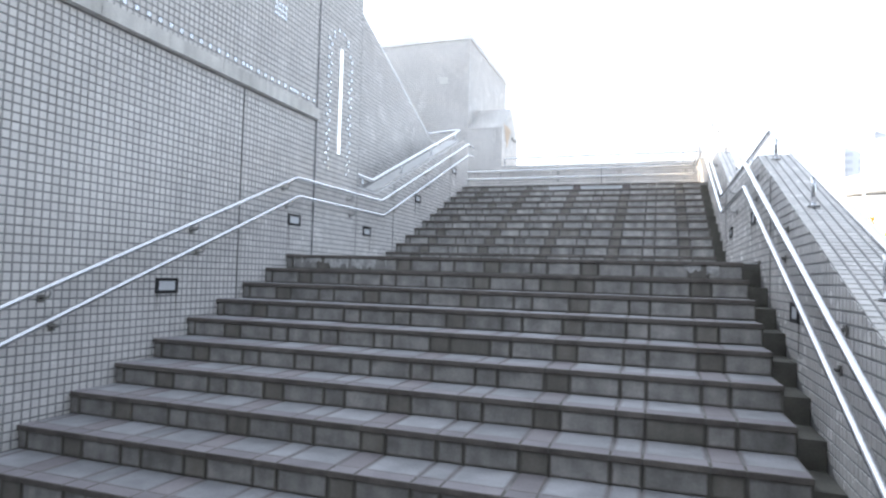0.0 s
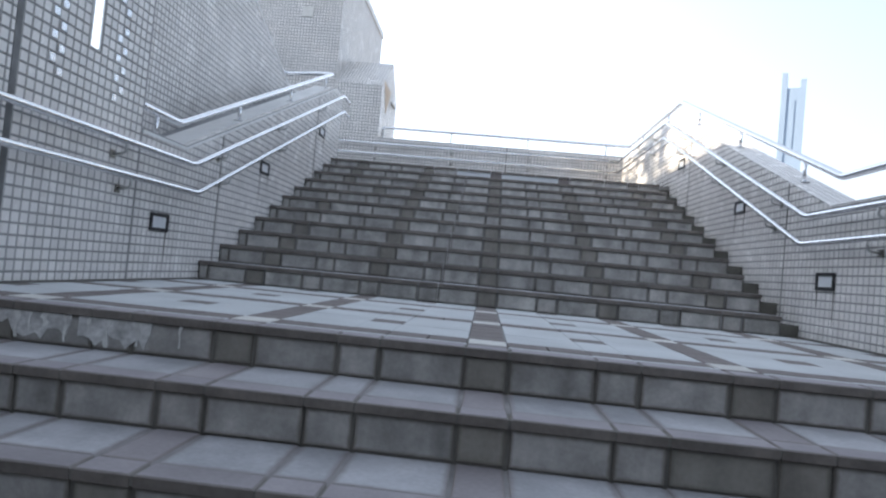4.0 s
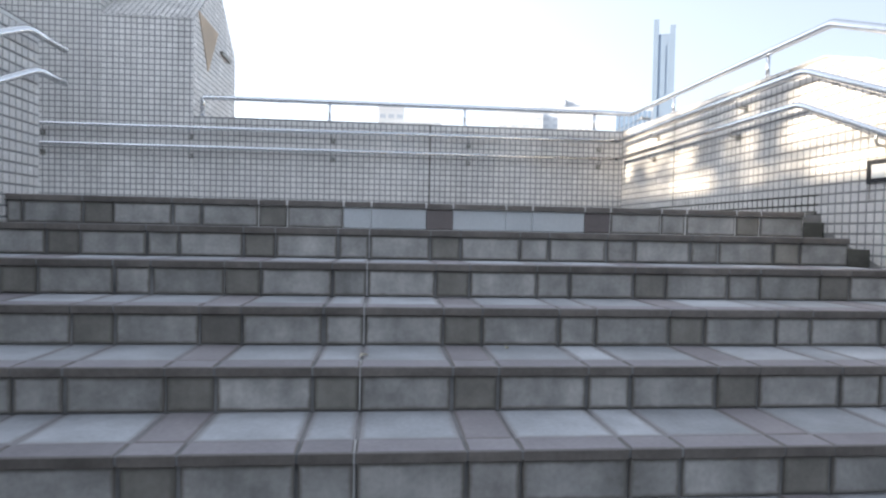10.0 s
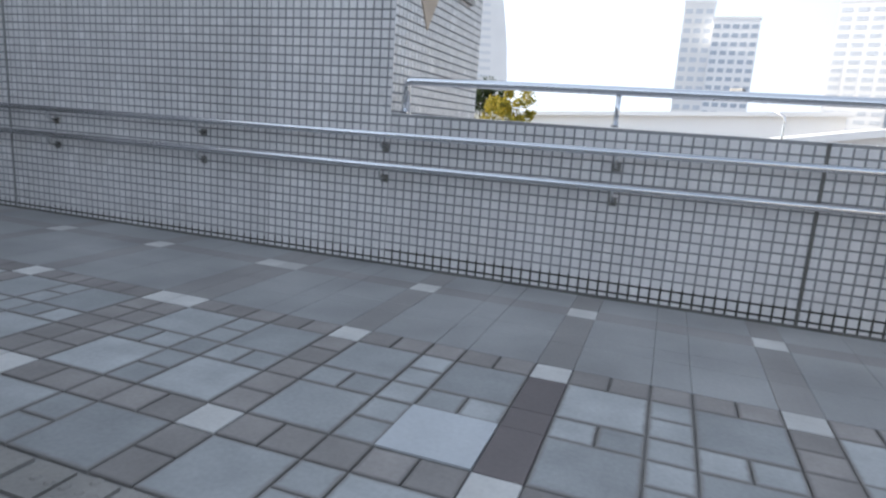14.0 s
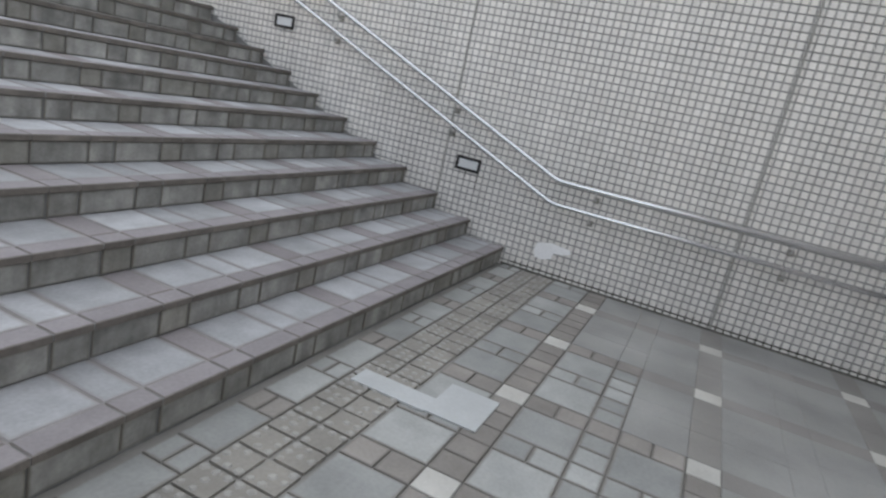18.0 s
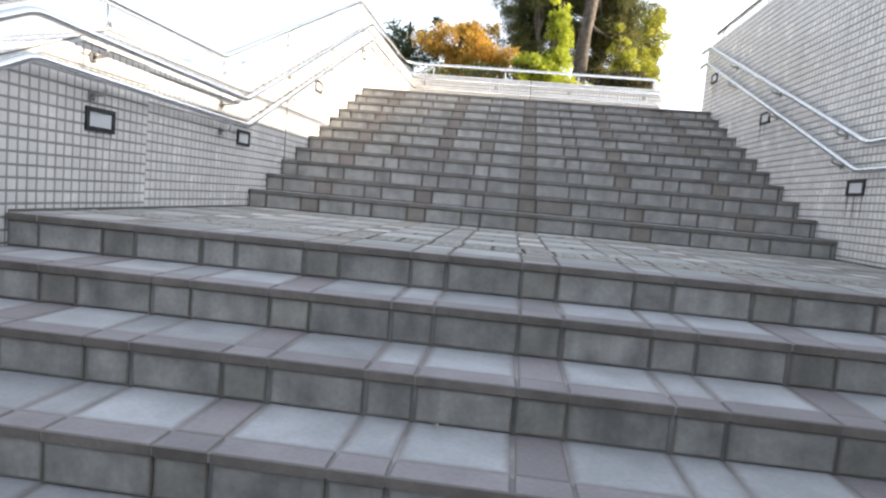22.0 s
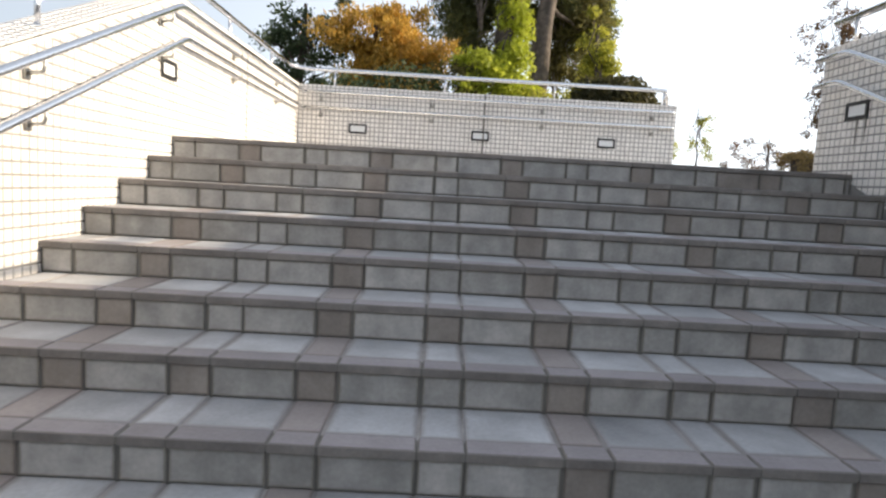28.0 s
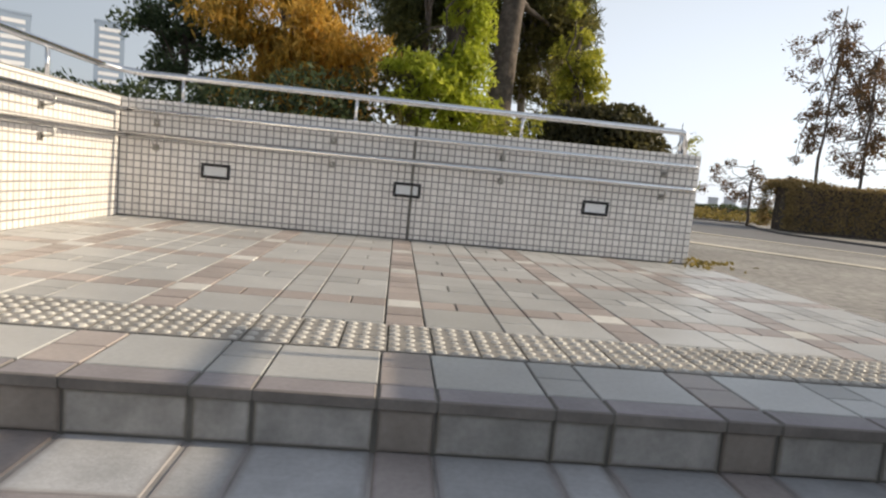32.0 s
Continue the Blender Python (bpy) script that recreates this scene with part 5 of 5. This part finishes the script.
def hedge(label, line, depth, height, n, mat, leaf=(0.07, 0.035, 0.1)):
    """A clipped hedge along a line of ground points: a dark inner body and leaves on it."""
    ob = thing("hedge", label, "hedge", at=(*line[0], ZT3))
    o = np.array((*line[0], ZT3))
    P, body = [], []
    lens = [math.dist(a, b) for a, b in zip(line, line[1:])]
    for (a, b), ln in zip(zip(line, line[1:]), lens):
        d = np.array((b[0] - a[0], b[1] - a[1])) / ln
        s = np.array((-d[1], d[0]))
        k = int(n * ln / sum(lens))
        t = RNG.uniform(0, ln, k)
        w = RNG.uniform(-1, 1, k) * depth / 2
        z = RNG.uniform(0.05, 1, k) * height
        face = RNG.integers(0, 3, k)
        w = np.where(face == 0, depth / 2 + RNG.normal(0, 0.05, k), np.where(face == 1, -depth / 2 + RNG.normal(0, 0.05, k), w))
        z = np.where(face == 2, height + RNG.normal(0, 0.05, k) + 0.06 * np.sin(t * 2.3), z)
        t = np.where(RNG.uniform(0, 1, k) < 0.05, RNG.normal(0.08, 0.1, k), t)
        P.append(np.stack([a[0] + d[0] * t + s[0] * w, a[1] + d[1] * t + s[1] * w, ZT3 + z], 1))
        i = depth / 2 - 0.08
        lo, hi = np.array(a) + d * 0.35, np.array(b) - d * 0.35
        c = [q + s * e for q, e in ((lo, -i), (hi, -i), (hi, i), (lo, i))]
        body.append([(q[0], q[1], ZT3) for q in c] + [(q[0], q[1], ZT3 + height - 0.08) for q in c])
    v = np.concatenate([np.array(q) for q in body]) - o
    part("inner_growth", mesh("inner_growth", v, np.concatenate([BOX_F + 8 * k for k in range(len(body))]), BARK), ob)
    part("foliage", leaves("foliage", np.concatenate(P) - o, leaf[0], leaf[1], mat, leaf[2]), ob)
    return ob


hedge("long brownish clipped hedge beside the plaza path", [(-14.4, -19.8), (-27.0, -17.6)], 1.7, 1.38, 34000, HEDGE, (0.09, 0.045, 0.1))
hedge("low dark clipped hedge at the far edge of the plaza", [(-34.0, -36.0), (-10.0, -38.5)], 1.2, 0.52, 5000, EVERGREEN, (0.2, 0.1, 0.1))
q1, q2 = RNG.uniform(0, 1, 5200), RNG.uniform(0, 1, 5200)
cover = thing("ground_cover", "straw-coloured fallen leaves and low plants by the path", "ground cover", kind="stuff",
              me=leaves("ground_cover", np.stack([-8.5 - 9.5 * q1, -24.5 - 8.5 * q2, ZT3 + 0.02 + RNG.uniform(0, 0.3, 5200) * (0.4 + np.sin(q1 * 17 + q2 * 9) ** 2)], 1), 0.22, 0.1, STRAW, 0.0))
thing("leaf_litter", "dry leaves gathered at the end of the low wall", "leaf litter", kind="stuff",
      me=leaves("leaf_litter", np.stack([-6.02 + RNG.normal(0, 0.14, 70), -7.45 + RNG.normal(0, 0.16, 70), ZT3 + 0.012 + RNG.uniform(0, 0.03, 70)], 1), 0.07, 0.035, STRAW, 0.0))
PALE_BAND = surface("pale_path_band", (0.58, 0.54, 0.46), 0.9, grain=0.12, stain=0.2)
for x0, y0, w, k in ((-7.0, -15.7, 0.30, 13.0), (-5.97, -12.0, 0.34, 11.0)):
    thing("pavement_band", "pale worn band across the plaza path", "pavement", "bands of the plaza path", "structure",
          prism("pavement_band", [(x0, y0), (x0 - 0.68 * k, y0 + 0.73 * k), (x0 - 0.68 * k - 0.73 * w, y0 + 0.73 * k - 0.68 * w), (x0 - 0.73 * w, y0 - 0.68 * w)], "z", ZT3 - 0.02, ZT3 - 0.002, PALE_BAND))
GREYPATH = surface("grey_asphalt_path", (0.17, 0.17, 0.178), 0.85, grain=0.15, stain=0.15, bump=0.4)
path_far = thing("road", "grey asphalt path that curves away across the plaza", "road", kind="structure",
                 me=prism("road", [(-6.2, -17.0), (-9.0, -13.9), (-15.8, -6.6), (-16.5, -11.5), (-13.4, -14.2), (-12.7, -16.3), (-13.3, -18.5), (-15.5, -23.0), (-9.0, -24.0), (-6.2, -24.0)], "z", ZT3 - 0.02, ZT3 - 0.004, GREYPATH))
KERB = surface("dark_stone_kerb", (0.11, 0.105, 0.10), 0.85, stain=0.2)
kerb_line = [(-16.5, -11.5), (-13.4, -14.2), (-12.7, -16.3), (-13.3, -18.5), (-15.5, -23.0), (-9.0, -24.1), (-6.2, -24.1)]
thing("kerb", "low dark stone kerb round the plaza path", "kerb", kind="structure", me=tube("kerb", [(x, y, ZT3 + 0.0) for x, y in kerb_line], 0.05, KERB, 6, 0.4))
for bx, by, top, lean, n, lab in ((-15.3, -19.4, 11.6, -0.5, 24, "thin tree with sparse rusty leaves behind the hedge"), (-16.6, -19.2, 10.2, 0.6, 20, "thin bent tree with sparse dark leaves"), (-18.3, -18.6, 9.4, 0.2, 20, "thin tree with sparse brownish leaves"), (-14.4, -21.0, 7.0, 0.2, 9, "small twiggy tree at the hedge")):
    tree(lab, (bx, by, ZT3), (bx + lean, by + lean, top), 0.055, (n * 2, 70, (bx + lean * 0.6, by, ZT3 + (top - ZT3) * 0.66), (1.7, 1.4, (top - ZT3) * 0.38), 0.28), (0.115, 0.052, 0.1), RUST, BARK, n * 2, "thin trees", 0.012)
tree("slender young tree with sparse yellow-green leaves", (-10.5, -17.7, ZT3), (-10.35, -17.7, 7.5), 0.03, (16, 45, (-10.45, -17.7, 6.5), (0.42, 0.4, 0.85), 0.16), (0.09, 0.035, 0.2), OLIVE, BARK, 14, "thin trees", 0.008)
tree("small sparse tree on the lawn far off", (-19.5, -44.0, ZT3), (-19.4, -44.0, 9.6), 0.10, (14, 50, (-19.4, -44.0, 8.2), (0.9, 0.9, 1.6), 0.5), (0.2, 0.08, 0.1), OLIVE, BARK, 12, "thin trees", 0.015)
for x, y, h, m, lab in ((12.3, 28.2, 3.6, ORANGE, "street tree with orange autumn leaves"), (13.6, 24.6, 2.3, OLIVE, "street tree with yellow-green leaves"), (15.6, 23.4, 2.5, ORANGE, "street tree with autumn leaves"), (-7.3, 36.0, 4.7, EVERGREEN, "dark evergreen street tree beyond the wall"), (-5.6, 34.5, 4.3, YELLOW, "small sparse yellowish street tree")):  # small trees along the street
    tree(lab, (x, y, ZG), (x, y, h - 0.5), 0.09, (20, 160, (x, y, h - 0.9), (1.2, 1.2, 0.9), 0.42), (0.16, 0.09, 0.2), m, BARK, 8, "street trees")

tree("large street tree with yellow-green autumn leaves", (20.2, 38.0, ZG), (20.2, 38.0, 5.0), 0.14, (40, 220, (20.2, 38.0, 4.5), (2.2, 2.0, 1.2), 0.6), (0.24, 0.13, 0.2), YELLOW, BARK, 10, "street trees")

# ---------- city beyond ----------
# distance haze is mixed into the pale facade and glazing colours here
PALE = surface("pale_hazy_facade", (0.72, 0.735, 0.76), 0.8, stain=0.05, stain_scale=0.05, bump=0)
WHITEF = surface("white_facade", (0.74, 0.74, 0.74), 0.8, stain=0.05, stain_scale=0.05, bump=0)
BLUEF = surface("hazy_pale_blue_facade", (0.64, 0.675, 0.72), 0.5, stain=0.06, stain_scale=0.05, bump=0)
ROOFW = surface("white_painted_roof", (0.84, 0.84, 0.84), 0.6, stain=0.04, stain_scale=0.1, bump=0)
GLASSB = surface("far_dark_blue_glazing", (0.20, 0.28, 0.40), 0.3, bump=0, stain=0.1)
WINDOW = surface("far_hazy_blue_glazing", (0.36, 0.41, 0.49), 0.25, bump=0, stain=0.1)
PALEGLASS = surface("far_hazy_pale_glazing", (0.53, 0.565, 0.62), 0.3, bump=0, stain=0.1)


def building(label, az, dist, eye, width, depth, height, mat, floors, bays, glass=WINDOW, cap=0.0, base_z=ZG):
    """A far block with its windows; az in degrees to the left of +y as seen from the eye."""
    a = radians(az)
    x, y = eye[0] - math.sin(a) * dist, eye[1] + math.cos(a) * dist
    ob = thing("building", label, "building", "city buildings", at=(x, y, base_z))
    ob.rotation_euler.z = a
    part("wall", boxes("wall", [(-width / 2, width / 2, 0, depth, 0, height)], mat), ob)
    part("roof", boxes("roof", [(-width / 2 - 0.2, width / 2 + 0.2, -0.2, depth + 0.2, height, height + 0.8)], mat), ob)
    if cap:
        part("roof_house", boxes("roof_house", [(-width * 0.2, width * 0.28, depth * 0.2, depth * 0.8, height + 0.8, height + 0.8 + cap)], mat), ob)
    if floors:
        fh, bw = height / (floors + 0.6), width / bays
        win = boxes("window", [(-bw * 0.34, bw * 0.34, -0.10, 0.0, -fh * 0.24, fh * 0.24)], glass)
        for i in range(floors):
            for k in range(bays):
                part("window", win, ob, "", Matrix.Translation((-width / 2 + (k + 0.5) * bw, 0, (i + 0.75) * fh)))
    return ob


EYE1, EYE3 = (1.9, 5.0), (-3.0, 1.0)
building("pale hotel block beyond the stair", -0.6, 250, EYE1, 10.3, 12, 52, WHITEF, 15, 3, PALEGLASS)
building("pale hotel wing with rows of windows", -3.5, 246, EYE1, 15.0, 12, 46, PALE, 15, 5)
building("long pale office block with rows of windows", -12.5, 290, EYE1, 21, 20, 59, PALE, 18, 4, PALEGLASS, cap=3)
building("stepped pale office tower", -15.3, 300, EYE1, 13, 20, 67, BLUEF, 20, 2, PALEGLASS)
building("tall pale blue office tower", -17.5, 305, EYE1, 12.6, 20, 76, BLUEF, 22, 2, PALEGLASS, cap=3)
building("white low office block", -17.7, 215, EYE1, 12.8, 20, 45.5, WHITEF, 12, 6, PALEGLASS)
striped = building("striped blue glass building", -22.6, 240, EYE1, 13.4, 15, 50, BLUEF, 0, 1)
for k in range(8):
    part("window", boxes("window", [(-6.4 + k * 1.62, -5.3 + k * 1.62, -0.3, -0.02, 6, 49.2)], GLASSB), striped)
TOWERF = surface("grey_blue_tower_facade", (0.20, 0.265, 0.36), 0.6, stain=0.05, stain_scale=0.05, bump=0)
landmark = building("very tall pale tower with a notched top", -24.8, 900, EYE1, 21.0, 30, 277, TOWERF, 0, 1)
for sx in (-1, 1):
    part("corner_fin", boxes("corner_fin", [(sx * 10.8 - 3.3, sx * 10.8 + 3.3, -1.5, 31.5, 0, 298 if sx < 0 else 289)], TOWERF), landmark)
part("dark_slot", boxes("dark_slot", [(-2.1, 2.1, -0.9, 0.0, 190, 262)], TOWERF), landmark)
sail = thing("building", "sail-shaped hotel with a curved edge and balcony stripes", "building", "city buildings", at=(1.9 - math.sin(radians(18.2)) * 250, 5 + math.cos(radians(18.2)) * 250, ZG))
sail.rotation_euler.z = radians(18.2)
arc = [(16 * math.cos(t), 72 * math.sin(t)) for t in np.linspace(0, math.pi / 2, 14)]
part("wall", prism("wall", [(-9, 0)] + [(float(p), float(q)) for p, q in arc] + [(-9, 72)], "y", 0, 14, ROOFW), sail)
for i in range(1, 24):
    zz = 2 + i * 2.9
    w = 16 * math.sqrt(max(0.0, 1 - (zz / 72) ** 2)) * 0.55
    part("balcony_row", boxes("balcony_row", [(-8.5, w, -0.2, 0, zz, zz + 1.1)], PALE), sail)
# round pavilion with a wide saucer roof
pav = thing("pavilion", "white round pavilion under a wide saucer roof", "building", "city buildings", at=(22.6, 56.9, ZG))


def lathe(name, prof, mat, n=40, smooth=True):
    V = [(r * math.cos(2 * math.pi * k / n), r * math.sin(2 * math.pi * k / n), z) for r, z in prof for k in range(n)]
    F = [(i * n + k, i * n + (k + 1) % n, (i + 1) * n + (k + 1) % n, (i + 1) * n + k) for i in range(len(prof) - 1) for k in range(n)]
    return mesh(name, V, F, mat, smooth)


part("drum", lathe("drum", [(4.3, 0), (4.3, 9.1)], ROOFW), pav)
part("saucer_roof", lathe("saucer_roof", [(3.4, 9.0), (5.9, 9.8), (6.2, 10.1), (5.9, 10.35), (3.0, 11.2), (0.01, 11.5)], ROOFW), pav)
for lab, x0, x1, y0, y1, h in (("long low white hall with a sloping roof", -16, 14, 62, 80, 5.6), ("low white gate building", 2, 11, 40, 48, 3.9)):
    low = thing("building", lab, "building", "city buildings", at=((x0 + x1) / 2, y0, ZG))
    w = (x1 - x0) / 2
    part("wall", prism("wall", [(-w, 0), (w, 0), (w, h + 1.2), (-w, h - 0.5)], "y", 0, y1 - y0, ROOFW), low)
    part("roof", prism("roof", [(-w - 0.4, h - 0.51), (w + 0.4, h + 1.21), (w + 0.4, h + 1.55), (-w - 0.4, h - 0.17)], "y", -0.8, y1 - y0, ROOFW), low)
LAWN = surface("yellowish_lawn", (0.24, 0.22, 0.05), 0.95, grain=0.2, grain_scale=8, stain=0.25, stain_scale=0.4)
thing("lawn", "yellowish strip of lawn beyond the wall", "lawn", kind="structure", me=prism("lawn", [(-12.5, 34.0), (-7.0, 34.0), (-14.0, 62.0), (-22.0, 62.0)], "z", ZG, ZG + 0.06, LAWN))
thing("kerb", "pale kerb along the edge of the lawn", "kerb", kind="structure", me=prism("kerb", [(-7.0, 34.0), (-6.75, 34.0), (-13.75, 62.0), (-14.0, 62.0)], "z", ZG, ZG + 0.12, STONE))
# haze in the air is tinted into this glass colour
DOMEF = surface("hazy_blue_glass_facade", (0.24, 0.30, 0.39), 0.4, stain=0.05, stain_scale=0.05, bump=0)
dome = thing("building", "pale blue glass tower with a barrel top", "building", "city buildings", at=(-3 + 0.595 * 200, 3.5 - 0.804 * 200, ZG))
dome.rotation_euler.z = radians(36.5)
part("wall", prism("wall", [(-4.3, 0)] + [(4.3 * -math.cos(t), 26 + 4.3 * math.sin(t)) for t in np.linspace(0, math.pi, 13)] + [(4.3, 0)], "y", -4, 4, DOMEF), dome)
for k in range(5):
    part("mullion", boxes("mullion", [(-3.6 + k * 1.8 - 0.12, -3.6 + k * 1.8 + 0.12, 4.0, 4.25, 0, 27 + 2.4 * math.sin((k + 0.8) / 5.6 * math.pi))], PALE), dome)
# bluish distance haze is part of this paint
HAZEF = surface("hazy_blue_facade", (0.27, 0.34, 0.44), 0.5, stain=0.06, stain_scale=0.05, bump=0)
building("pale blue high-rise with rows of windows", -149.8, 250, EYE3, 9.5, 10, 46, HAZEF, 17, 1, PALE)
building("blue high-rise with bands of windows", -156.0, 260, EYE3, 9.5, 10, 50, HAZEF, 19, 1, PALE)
# added block: its bright face covers dark ground beyond the parapet
building("added long pale block that hides the dark far ground", -127.0, 150, EYE3, 70, 14, 6.4, PALE, 1, 14)
for az, w, h in ((147.6, 4, 10.9), (148.7, 5, 10.0), (150.1, 3.4, 11.7), (151.3, 5, 10.4), (152.6, 4, 9.7)):
    building("small pale building on the far skyline", az, 300, EYE3, w, 8, h, PALE, 0, 1)
building("distant low pale block", -146.5, 300, EYE3, 12, 10, 34, PALE, 8, 3)


def street_lamp(x, y, height, turn):
    ob = thing("street_lamp", "tall grey street lamp with one arm", "street lamp", "street lamps", at=(x, y, ZG))
    ob.rotation_euler.z = turn
    part("pole", limb("pole", [(0, 0, 0), (0, 0, height * 0.5), (0, 0, height - 0.4)], 0.08, 0.05, STEEL), ob)
    part("arm", tube("arm", [(0, 0, height - 0.45), (0, 0, height - 0.1), (2.4, 0, height + 1.1)], 0.04, STEEL, 8, 0.2), ob)
    part("head", boxes("head", [(2.3, 3.0, -0.1, 0.1, height + 1.05, height + 1.17)], CONC), ob)


street_lamp(16.65, 42.2, 9.8, 0.2)
street_lamp(6.2, 37.0, 5.6, 2.4)


def litter(label, x, y, z, size, turn):
    """A small curled dry leaf."""
    me = mesh("fallen_leaf", [(-size, 0, 0.002), (-size * 0.3, size * 0.55, 0.012), (size, 0, 0.006), (-size * 0.3, -size * 0.5, 0.016), (-size * 0.2, 0, 0.004)], [(0, 4, 1), (4, 2, 1), (0, 3, 4), (4, 3, 2)], DRY)
    ob = thing("fallen_leaf", label, "leaf", "fallen leaves", me=me, at=(x, y, z))
    ob.rotation_euler.z = turn


DRY = surface("pale_dry_leaf", (0.62, 0.57, 0.45), 0.8)
litter("small pale curled leaf on a step", 1.927, 4.926, 1.05, 0.022, 0.6)
litter("small pale curled leaf lying on a tread", -3.002, 3.418, 2.85, 0.022, 2.0)
litter("tiny pale dry leaf beside a riser", 2.46, 5.06, 1.05, 0.016, 4.0)
# a small white spot on the floor, drawn with the leaf mesh
litter("small white spot in the corner of the landing", -5.655, 9.395, ZT1, 0.03, 1.0)
